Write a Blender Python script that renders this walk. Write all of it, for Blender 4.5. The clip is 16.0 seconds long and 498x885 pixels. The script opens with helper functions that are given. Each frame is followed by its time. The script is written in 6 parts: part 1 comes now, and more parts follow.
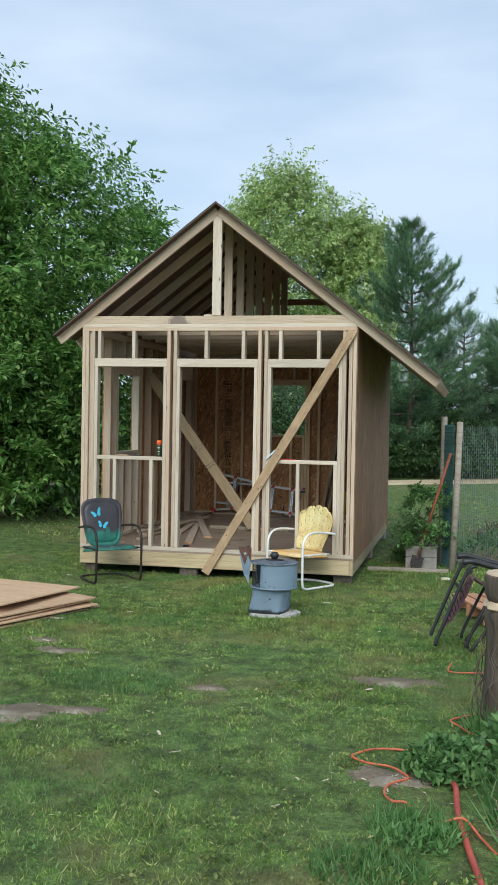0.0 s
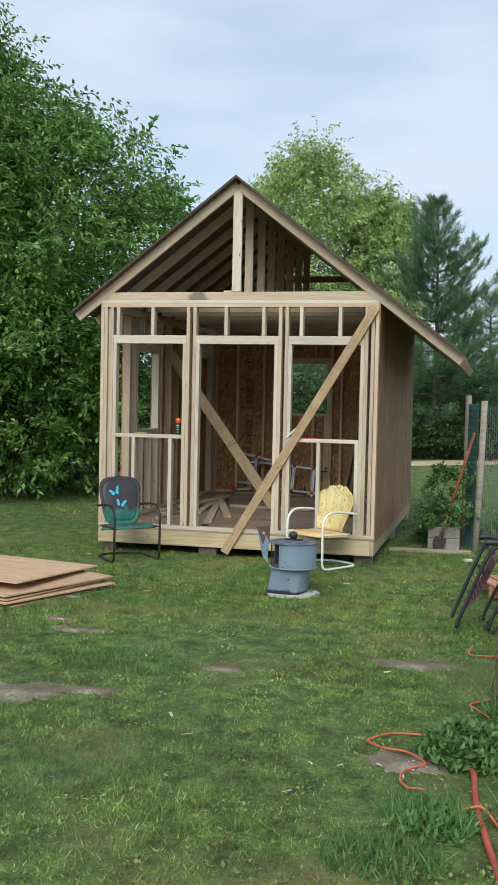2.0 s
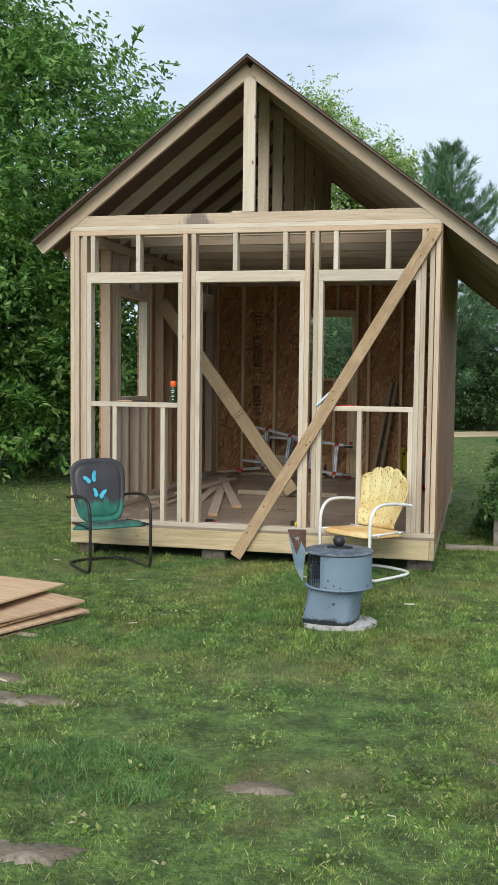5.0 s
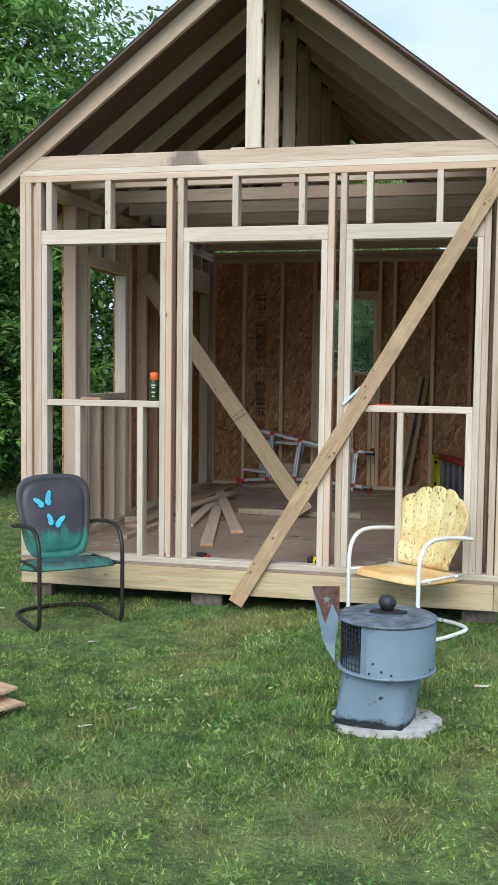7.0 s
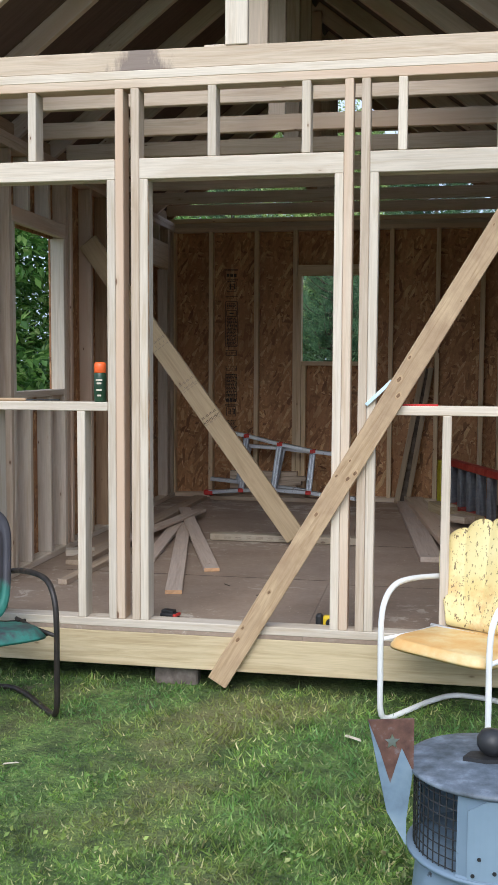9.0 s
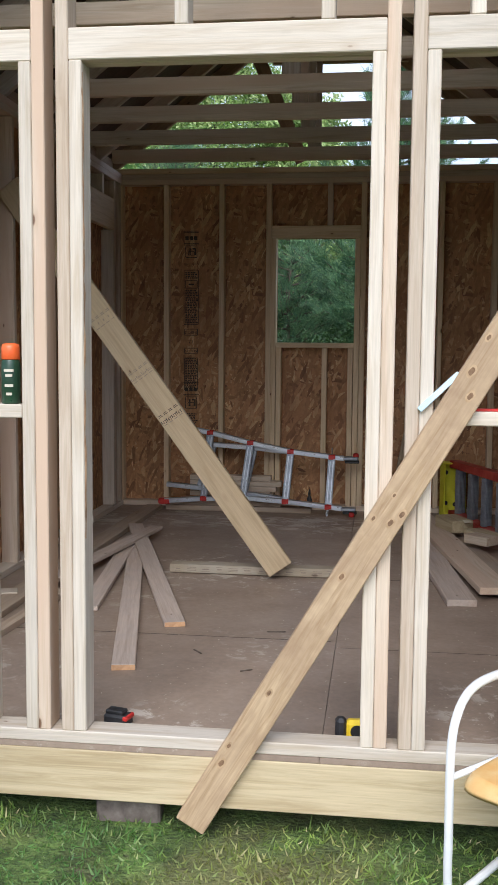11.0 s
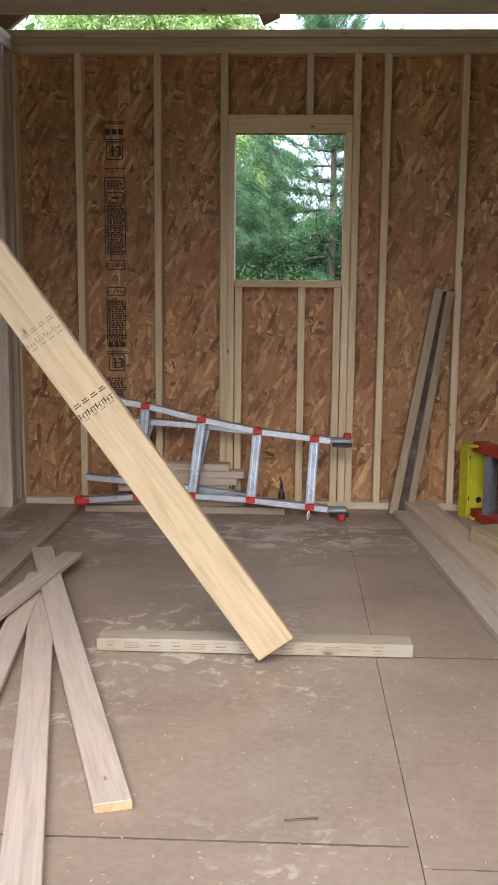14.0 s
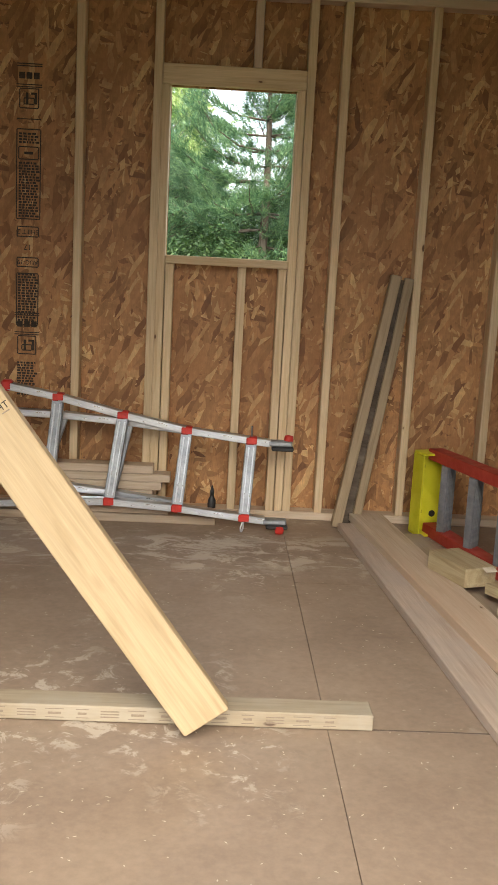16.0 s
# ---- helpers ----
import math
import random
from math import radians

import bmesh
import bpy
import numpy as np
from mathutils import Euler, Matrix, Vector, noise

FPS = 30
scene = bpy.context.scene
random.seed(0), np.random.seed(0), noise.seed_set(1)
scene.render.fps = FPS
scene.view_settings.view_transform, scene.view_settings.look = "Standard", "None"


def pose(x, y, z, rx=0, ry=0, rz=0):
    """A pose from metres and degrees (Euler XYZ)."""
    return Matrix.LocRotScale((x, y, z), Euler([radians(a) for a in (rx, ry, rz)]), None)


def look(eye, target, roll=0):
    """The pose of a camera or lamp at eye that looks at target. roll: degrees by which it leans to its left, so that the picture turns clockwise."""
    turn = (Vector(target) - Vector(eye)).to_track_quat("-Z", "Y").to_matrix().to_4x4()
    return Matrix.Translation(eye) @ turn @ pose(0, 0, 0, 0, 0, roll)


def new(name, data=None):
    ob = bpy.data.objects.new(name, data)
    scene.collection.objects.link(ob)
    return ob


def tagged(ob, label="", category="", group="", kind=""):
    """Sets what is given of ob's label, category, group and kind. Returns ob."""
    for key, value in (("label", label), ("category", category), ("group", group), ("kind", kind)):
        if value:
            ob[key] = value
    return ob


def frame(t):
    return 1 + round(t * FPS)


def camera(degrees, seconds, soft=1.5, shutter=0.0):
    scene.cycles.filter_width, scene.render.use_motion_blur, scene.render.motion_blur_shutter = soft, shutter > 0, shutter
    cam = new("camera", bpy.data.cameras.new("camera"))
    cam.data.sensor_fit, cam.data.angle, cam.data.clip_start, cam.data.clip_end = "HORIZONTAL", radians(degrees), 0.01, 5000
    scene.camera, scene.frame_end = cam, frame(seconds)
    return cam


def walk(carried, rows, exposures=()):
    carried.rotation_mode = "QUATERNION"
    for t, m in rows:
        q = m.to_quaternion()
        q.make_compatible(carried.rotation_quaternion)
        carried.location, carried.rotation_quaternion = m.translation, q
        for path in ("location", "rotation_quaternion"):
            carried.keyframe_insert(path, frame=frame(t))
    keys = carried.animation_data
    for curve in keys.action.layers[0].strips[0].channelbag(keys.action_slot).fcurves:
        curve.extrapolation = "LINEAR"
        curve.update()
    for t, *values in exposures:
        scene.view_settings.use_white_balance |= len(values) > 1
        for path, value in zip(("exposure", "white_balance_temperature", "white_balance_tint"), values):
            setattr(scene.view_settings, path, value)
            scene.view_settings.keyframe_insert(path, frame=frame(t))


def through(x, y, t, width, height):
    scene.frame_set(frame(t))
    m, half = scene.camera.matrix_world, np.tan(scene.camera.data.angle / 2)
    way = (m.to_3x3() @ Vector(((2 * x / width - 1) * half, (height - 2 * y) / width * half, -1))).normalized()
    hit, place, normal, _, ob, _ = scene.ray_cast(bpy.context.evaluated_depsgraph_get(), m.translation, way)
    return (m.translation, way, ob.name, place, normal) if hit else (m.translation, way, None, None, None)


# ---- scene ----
cam = camera(27.9, 16.0, soft=0.9)
PATH = [
    (0, (4.185, -10.508, 1.717), (3.762, -8.553, 1.672), 1.0),
    (0.5, (4.19, -10.506, 1.715), (3.773, -8.55, 1.661), 1.0),
    (1, (4.205, -10.477, 1.716), (3.773, -8.525, 1.651), 1.0),
    (1.5, (4.229, -10.45, 1.708), (3.764, -8.506, 1.641), 0.8),
    (2, (4.205, -10.355, 1.692), (3.735, -8.413, 1.607), 1.2),
    (2.5, (4.052, -10.084, 1.673), (3.591, -8.14, 1.583), 1.1),
    (3, (3.949, -9.722, 1.647), (3.478, -7.78, 1.556), 1.4),
    (3.5, (3.842, -9.312, 1.644), (3.36, -7.373, 1.54), 1.6),
    (4, (3.675, -8.863, 1.624), (3.216, -6.92, 1.499), 1.0),
    (6.5, (3.04, -6.464, 1.483), (2.589, -4.52, 1.34), 0.5),
    (7, (2.91, -6.003, 1.489), (2.461, -4.059, 1.348), 0.7),
    (7.5, (2.778, -5.548, 1.485), (2.331, -3.603, 1.349), 0.8),
    (8, (2.664, -5.11, 1.484), (2.217, -3.165, 1.361), 1.5),
    (8.5, (2.517, -4.71, 1.482), (2.101, -2.76, 1.322), 0.7),
    (9, (2.379, -4.324, 1.472), (2.021, -2.362, 1.316), 0.3),
    (11.5, (1.891, -2.503, 1.481), (1.645, -0.531, 1.257), 0.6),
    (12, (1.784, -2.166, 1.499), (1.541, -0.199, 1.233), 1.0),
    (12.5, (1.696, -1.847, 1.537), (1.498, 0.121, 1.247), 0.6),
    (13, (1.673, -1.534, 1.538), (1.489, 0.434, 1.232), 0.9),
    (13.5, (1.589, -1.226, 1.531), (1.461, 0.746, 1.22), 0.2),
    (14, (1.54, -0.879, 1.504), (1.459, 1.093, 1.182), 0.5),
    (14.5, (1.529, -0.546, 1.509), (1.503, 1.425, 1.167), 1.2),
    (15, (1.493, -0.312, 1.516), (1.562, 1.653, 1.154), 0.3),
    (15.5, (1.479, -0.228, 1.524), (1.532, 1.733, 1.132), 1.4),
    (16, (1.486, -0.221, 1.532), (1.561, 1.743, 1.159), 3.0),
]

EXPOSURES = [(0.0, 0.47, 6250, 3), (4.0, 0.5, 6750, 5), (7.0, 0.76, 6050, 6), (9.0, 0.84, 6000, 10), (11.5, 1.04, 6000, 12), (12.5, 1.18, 6150, 14), (13.5, 1.9, 6050, 14), (14.5, 2.25, 6450, 8), (16.0, 2.32, 7300, 8)]
walk(cam, [(t, look(eye, target, roll)) for t, eye, target, roll in PATH], EXPOSURES)

# ---- daylight: a hazy bright sky and a soft sun from behind the walker ----
SUN_ELEVATION, SUN_AZIMUTH = radians(40), radians(180)
world = bpy.data.worlds.new("sky")
scene.world = world
world.use_nodes = True
wn, wl = world.node_tree.nodes, world.node_tree.links
wn.clear()
w_out, w_bg = wn.new("ShaderNodeOutputWorld"), wn.new("ShaderNodeBackground")
w_sky, w_mix, w_noise, w_ramp = wn.new("ShaderNodeTexSky"), wn.new("ShaderNodeMix"), wn.new("ShaderNodeTexNoise"), wn.new("ShaderNodeValToRGB")
w_co, w_map = wn.new("ShaderNodeTexCoord"), wn.new("ShaderNodeMapping")
w_sky.sky_type, w_sky.sun_disc = "NISHITA", False
w_sky.sun_elevation, w_sky.sun_rotation = SUN_ELEVATION, SUN_AZIMUTH
w_sky.air_density, w_sky.dust_density, w_sky.ozone_density = 1.0, 1.6, 1.5
w_mix.data_type = "RGBA"
w_map.inputs["Scale"].default_value = (1.0, 1.0, 3.2)
w_noise.inputs["Scale"].default_value, w_noise.inputs["Detail"].default_value = 2.4, 5.0
w_ramp.color_ramp.elements[0].position, w_ramp.color_ramp.elements[0].color = 0.34, (0.45, 0.45, 0.45, 1)
w_ramp.color_ramp.elements[1].position, w_ramp.color_ramp.elements[1].color = 0.62, (1.0, 1.0, 1.0, 1)
w_mix.inputs["B"].default_value = (4.7, 5.35, 6.6, 1)
w_bg.inputs["Strength"].default_value = 0.11
wl.new(w_co.outputs["Generated"], w_map.inputs["Vector"])
wl.new(w_map.outputs["Vector"], w_noise.inputs["Vector"])
wl.new(w_noise.outputs["Fac"], w_ramp.inputs["Fac"])
wl.new(w_ramp.outputs["Color"], w_mix.inputs["Factor"])
wl.new(w_sky.outputs["Color"], w_mix.inputs["A"])
wl.new(w_mix.outputs["Result"], w_bg.inputs["Color"])
wl.new(w_bg.outputs["Background"], w_out.inputs["Surface"])
sun_data = bpy.data.lights.new("sun", "SUN")
sun_data.energy, sun_data.angle, sun_data.color = 1.8, radians(45), (1.0, 0.96, 0.90)
sun = new("sun", sun_data)
s_dir = Vector((math.sin(SUN_AZIMUTH) * math.cos(SUN_ELEVATION), math.cos(SUN_AZIMUTH) * math.cos(SUN_ELEVATION), math.sin(SUN_ELEVATION)))
sun.matrix_world = look(s_dir * 60, (0, 0, 0))


# ---- materials ----
def graph(name, rough=0.7, metal=0.0):
    m = bpy.data.materials.new(name)
    m.use_nodes = True
    nt = m.node_tree
    b = nt.nodes["Principled BSDF"]
    b.inputs["Roughness"].default_value, b.inputs["Metallic"].default_value = rough, metal
    return m, nt, b


def add(nt, kind, **values):
    n = nt.nodes.new(kind)
    for k, v in values.items():
        n.inputs[k].default_value = v
    return n


def coords(nt, scale=(1, 1, 1), rot=(0, 0, 0), kind="Object"):
    c, mp = nt.nodes.new("ShaderNodeTexCoord"), add(nt, "ShaderNodeMapping", Scale=scale, Rotation=rot)
    nt.links.new(c.outputs[kind], mp.inputs["Vector"])
    return mp.outputs["Vector"]


def noise_of(nt, vec, scale, detail=4.0, rough=0.55, distortion=0.0):
    n = add(nt, "ShaderNodeTexNoise", Scale=scale, Detail=detail, Roughness=rough, Distortion=distortion)
    nt.links.new(vec, n.inputs["Vector"])
    return n.outputs["Fac"]


def ramp(nt, fac, stops):
    r = nt.nodes.new("ShaderNodeValToRGB")
    e = r.color_ramp.elements
    while len(e) < len(stops):
        e.new(0.5)
    for el, (p, c) in zip(e, stops):
        el.position, el.color = p, (*c, 1) if len(c) == 3 else c
    nt.links.new(fac, r.inputs["Fac"])
    return r.outputs["Color"]


def mixc(nt, fac, a, b, blend="MIX"):
    n = nt.nodes.new("ShaderNodeMix")
    n.data_type, n.blend_type = "RGBA", blend
    for sock, v in (("Factor", fac), ("A", a), ("B", b)):
        if hasattr(v, "is_linked"):
            nt.links.new(v, n.inputs[sock])
        else:
            n.inputs[sock].default_value = v if sock == "Factor" else (*v, 1)
    return n.outputs["Result"]


def calc(nt, op, a, b=0.0):
    n = nt.nodes.new("ShaderNodeMath")
    n.operation = op
    for i, v in enumerate((a, b)):
        if hasattr(v, "is_linked"):
            nt.links.new(v, n.inputs[i])
        else:
            n.inputs[i].default_value = v
    return n.outputs[0]


def bump(nt, b, height, strength=0.3, dist=0.01):
    n = add(nt, "ShaderNodeBump", Strength=strength, Distance=dist)
    nt.links.new(height, n.inputs["Height"])
    nt.links.new(n.outputs["Normal"], b.inputs["Normal"])


def grey(v):
    return (v, v, v)


def each(nt, lo=0.85, hi=1.12, island=False):
    """A brightness of its own for every piece."""
    if island:
        o = nt.nodes.new("ShaderNodeNewGeometry").outputs["Random Per Island"]
    else:
        o = nt.nodes.new("ShaderNodeObjectInfo").outputs["Random"]
    return ramp(nt, o, [(0, grey(lo)), (1, grey(hi))])


def lumber(name, light, dark, knot, rough=0.7, red=None, knots=True, lo=0.85, hi=1.1, weather=None, wavy=0.9, knot_size=1.0, soot=None):
    """Sawn softwood, grain along the piece's own x."""
    m, nt, b = graph(name, rough)
    info = nt.nodes.new("ShaderNodeObjectInfo")
    c = nt.nodes.new("ShaderNodeTexCoord")
    off = nt.nodes.new("ShaderNodeVectorMath")
    off.operation = "ADD"
    far = calc(nt, "MULTIPLY", info.outputs["Random"], 40.0)
    nt.links.new(c.outputs["Object"], off.inputs[0])
    nt.links.new(far, off.inputs[1])
    mp = add(nt, "ShaderNodeMapping", Scale=(1.1, 16, 16))
    nt.links.new(off.outputs[0], mp.inputs["Vector"])
    g1 = noise_of(nt, mp.outputs["Vector"], 2.2, 5, 0.6, wavy)
    mp2 = add(nt, "ShaderNodeMapping", Scale=(3, 110, 110))
    nt.links.new(off.outputs[0], mp2.inputs["Vector"])
    g2 = noise_of(nt, mp2.outputs["Vector"], 2.0, 3, 0.6, 0.2)
    col = ramp(nt, g1, [(0.3, dark), (0.55, light), (0.8, tuple(x * 1.08 for x in light))])
    fine = ramp(nt, g2, [(0.3, grey(0.82)), (0.7, grey(1.06))])
    col = mixc(nt, 0.7, col, fine, "MULTIPLY")
    if red:
        big = noise_of(nt, mp.outputs["Vector"], 0.5, 2, 0.5)
        rr = calc(nt, "MULTIPLY", ramp(nt, big, [(0.45, grey(0)), (0.62, grey(1))]), ramp(nt, info.outputs["Random"], [(0.3, grey(0)), (0.75, grey(1))]))
        col = mixc(nt, rr, col, red)
    if knots:
        mk = add(nt, "ShaderNodeMapping", Scale=(6.0 / knot_size, 15.0 / knot_size, 15.0 / knot_size))
        nt.links.new(off.outputs[0], mk.inputs["Vector"])
        vo = add(nt, "ShaderNodeTexVoronoi", Scale=1.0, Randomness=1.0)
        nt.links.new(mk.outputs["Vector"], vo.inputs["Vector"])
        some = nt.nodes.new("ShaderNodeSeparateColor")
        nt.links.new(vo.outputs["Color"], some.inputs["Color"])
        rare = ramp(nt, some.outputs["Red"], [(0.60, grey(0)), (0.66, grey(1))])
        size = calc(nt, "MULTIPLY_ADD", some.outputs["Green"], 1.6)
        size.node.inputs[2].default_value = 0.8
        near = calc(nt, "MULTIPLY", vo.outputs["Distance"], size)
        halo = calc(nt, "MULTIPLY", rare, ramp(nt, near, [(0.08, grey(0.55)), (0.26, grey(0))]))
        col = mixc(nt, halo, col, tuple(0.72 * a + 0.28 * k for a, k in zip(dark, knot)))
        core = calc(nt, "MULTIPLY", rare, ramp(nt, near, [(0.07, grey(0.95)), (0.11, grey(0))]))
        col = mixc(nt, core, col, tuple(0.7 * k for k in knot))
    if weather:
        wv = noise_of(nt, off.outputs[0], 5.0, 5, 0.65)
        col = mixc(nt, ramp(nt, wv, [(0.42, grey(0)), (0.7, grey(0.75))]), col, weather)
    if soot:
        at = nt.nodes.new("ShaderNodeSeparateXYZ")
        nt.links.new(c.outputs["Object"], at.inputs[0])
        away = calc(nt, "DIVIDE", calc(nt, "ABSOLUTE", calc(nt, "SUBTRACT", at.outputs["X"], soot[0])), soot[1])
        smear = add(nt, "ShaderNodeMapping", Scale=(26, 26, 9))
        nt.links.new(c.outputs["Object"], smear.inputs["Vector"])
        rough_edge = noise_of(nt, smear.outputs["Vector"], 1.0, 6, 0.7)
        dirt = calc(nt, "SUBTRACT", calc(nt, "ADD", rough_edge, 0.42), calc(nt, "MULTIPLY", away, 0.5))
        dirt = calc(nt, "SUBTRACT", dirt, calc(nt, "MULTIPLY", at.outputs["Z"], 3.0))
        col = mixc(nt, ramp(nt, dirt, [(0.50, grey(0)), (0.76, grey(0.72))]), col, (0.105, 0.075, 0.075))
    col = mixc(nt, 1.0, col, each(nt, lo, hi), "MULTIPLY")
    nt.links.new(col, b.inputs["Base Color"])
    bump(nt, b, g2, 0.25, 0.002)
    return m


def surface(name, stops, scale=8.0, stretch=(1, 1, 1), rough=0.7, metal=0.0, detail=5.0, relief=0.2, fine=60.0, dist=0.004, lo=1.0, hi=1.0, big=(0.85, 1.1), kind="Object", island=False):
    m, nt, b = graph(name, rough, metal)
    v = coords(nt, stretch, kind=kind)
    f = noise_of(nt, v, scale, detail, 0.6)
    col = ramp(nt, f, stops)
    large = ramp(nt, noise_of(nt, v, scale * 0.17, 2), [(0.35, grey(big[0])), (0.65, grey(big[1]))])
    col = mixc(nt, 1.0, col, large, "MULTIPLY")
    if (lo, hi) != (1.0, 1.0):
        col = mixc(nt, 1.0, col, each(nt, lo, hi, island), "MULTIPLY")
    nt.links.new(col, b.inputs["Base Color"])
    h = noise_of(nt, v, fine, 3)
    bump(nt, b, h, relief, dist)
    nt.links.new(ramp(nt, f, [(0.3, grey(min(1, rough + 0.1))), (0.7, grey(max(0.05, rough - 0.1)))]), b.inputs["Roughness"])
    return m


def osb_board(name, dark, mid, light):
    """Pressed strand board: flakes at mixed angles."""
    m, nt, b = graph(name, 0.62)
    val = None
    for i, a in enumerate((0.15, 1.35, 2.55, 0.75, 1.95, 2.95, 1.62, 1.1)):
        r = coords(nt, (1, 1, 1), (0, a, 0))
        mp = add(nt, "ShaderNodeMapping", Scale=(10.5, 10.5, 42), Location=(i * 3.7, 0, i * 1.3))
        wob = add(nt, "ShaderNodeTexNoise", Scale=9.0, Detail=2.0)
        nt.links.new(r, wob.inputs["Vector"])
        mv = nt.nodes.new("ShaderNodeVectorMath")
        mv.operation = "MULTIPLY_ADD"
        nt.links.new(wob.outputs["Color"], mv.inputs[0])
        mv.inputs[1].default_value = (0.022, 0.022, 0.022)
        nt.links.new(r, mv.inputs[2])
        nt.links.new(mv.outputs[0], mp.inputs["Vector"])
        vo = add(nt, "ShaderNodeTexVoronoi", Scale=1.0)
        vo.feature = "F1"
        nt.links.new(mp.outputs["Vector"], vo.inputs["Vector"])
        sep = nt.nodes.new("ShaderNodeSeparateColor")
        nt.links.new(vo.outputs["Color"], sep.inputs["Color"])
        v = sep.outputs["Red"]
        if val is None:
            val = v
        else:
            mask = ramp(nt, sep.outputs["Green"], [(0.60, grey(0)), (0.63, grey(1))])
            val = mixc(nt, mask, val, v)
    soft = noise_of(nt, coords(nt, (1, 1, 1)), 34.0, 5, 0.65)
    fibre = noise_of(nt, coords(nt, (90, 90, 14), (0, 0.5, 0)), 1.0, 4, 0.6, 1.5)
    col = ramp(nt, val, [(0.0, dark), (0.16, tuple(0.72 * q for q in mid)), (0.45, mid), (0.72, tuple(1.08 * q for q in mid)), (0.86, tuple(0.5 * (p + q) for p, q in zip(mid, light))), (1.0, light)])
    col = mixc(nt, 0.5, col, ramp(nt, soft, [(0.3, grey(0.62)), (0.7, grey(1.28))]), "MULTIPLY")
    col = mixc(nt, 0.6, col, ramp(nt, fibre, [(0.3, grey(0.72)), (0.7, grey(1.2))]), "MULTIPLY")
    blotch = ramp(nt, noise_of(nt, coords(nt, (1.6, 1, 0.8)), 2.1, 4, 0.6), [(0.36, grey(1)), (0.60, grey(0))])
    col = mixc(nt, calc(nt, "MULTIPLY", blotch, 0.55), col, tuple(q * f for q, f in zip(mid, (0.58, 0.48, 0.42))))
    nt.links.new(col, b.inputs["Base Color"])
    bump(nt, b, val, 0.25, 0.003)
    return m


def leaves_mat(name, stops, rough=0.55, through=0.35, patchy=False):
    m, nt, b = graph(name, rough)
    g = nt.nodes.new("ShaderNodeNewGeometry")
    col = ramp(nt, g.outputs["Random Per Island"], stops)
    big = ramp(nt, noise_of(nt, coords(nt), 0.8, 3), [(0.35, grey(0.75)), (0.65, grey(1.25))])
    col = mixc(nt, 1.0, col, big, "MULTIPLY")
    if patchy:
        clump = ramp(nt, noise_of(nt, coords(nt, (1, 1, 0.2)), 6.5, 4, 0.6), [(0.36, grey(0.64)), (0.64, grey(1.36))])
        col = mixc(nt, 1.0, col, clump, "MULTIPLY")
        tufts = ramp(nt, noise_of(nt, coords(nt, (1, 1, 0.1)), 36.0, 3, 0.65), [(0.36, grey(0.62)), (0.60, grey(1.42))])
        col = mixc(nt, 1.0, col, tufts, "MULTIPLY")
        dry = ramp(nt, noise_of(nt, coords(nt), 0.9, 5, 0.65), [(0.50, grey(0)), (0.66, grey(0.6))])
        col = mixc(nt, dry, col, (0.29, 0.26, 0.09))
        cool = ramp(nt, noise_of(nt, coords(nt, (1.7, 1.3, 1)), 0.8, 4, 0.6), [(0.50, grey(0)), (0.62, grey(0.55))])
        col = mixc(nt, cool, col, (0.085, 0.235, 0.065))
    nt.links.new(col, b.inputs["Base Color"])
    t = nt.nodes.new("ShaderNodeBsdfTranslucent")
    nt.links.new(col, t.inputs["Color"])
    mx = add(nt, "ShaderNodeMixShader", Fac=through)
    nt.links.new(b.outputs[0], mx.inputs[1])
    nt.links.new(t.outputs[0], mx.inputs[2])
    nt.links.new(mx.outputs[0], nt.nodes["Material Output"].inputs["Surface"])
    return m


PINE = lumber("fresh_pine", (0.59, 0.475, 0.36), (0.48, 0.36, 0.25), (0.20, 0.10, 0.05), red=(0.53, 0.375, 0.262))
PINE_SOOTY = lumber("pine_with_soot", (0.57, 0.455, 0.335), (0.46, 0.34, 0.23), (0.20, 0.10, 0.05), lo=0.98, hi=1.02, soot=(-0.41, 0.16))
PINE_PLAIN = lumber("pale_spruce", (0.64, 0.555, 0.45), (0.54, 0.44, 0.325), (0.22, 0.11, 0.05))
TREATED = lumber("treated_pine", (0.51, 0.41, 0.25), (0.38, 0.285, 0.155), (0.16, 0.08, 0.03), knot_size=2.0)
BRACE = lumber("stained_pine", (0.54, 0.385, 0.23), (0.37, 0.24, 0.125), (0.09, 0.04, 0.018), weather=(0.30, 0.19, 0.11), wavy=2.0, knot_size=1.6)
OLD = lumber("old_brown_lumber", (0.40, 0.26, 0.15), (0.28, 0.17, 0.09), (0.10, 0.05, 0.03))
GREYED = lumber("dusty_lumber", (0.50, 0.38, 0.27), (0.38, 0.28, 0.19), (0.15, 0.09, 0.05), weather=(0.40, 0.33, 0.27))
POSTWOOD = lumber("weathered_post", (0.42, 0.36, 0.30), (0.26, 0.22, 0.18), (0.10, 0.08, 0.06), rough=0.9)
OSB = osb_board("strand_board", (0.185, 0.078, 0.032), (0.45, 0.222, 0.090), (0.69, 0.455, 0.22))
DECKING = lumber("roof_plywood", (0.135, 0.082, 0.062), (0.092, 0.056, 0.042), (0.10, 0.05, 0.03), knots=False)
SIDING = lumber("brown_siding", (0.40, 0.215, 0.115), (0.235, 0.115, 0.058), (0.12, 0.06, 0.03), lo=0.78, hi=1.1, knots=False, weather=(0.17, 0.10, 0.06))
PLY = lumber("plywood_sheet", (0.60, 0.41, 0.255), (0.44, 0.27, 0.155), (0.25, 0.12, 0.06), lo=0.9, hi=1.1)
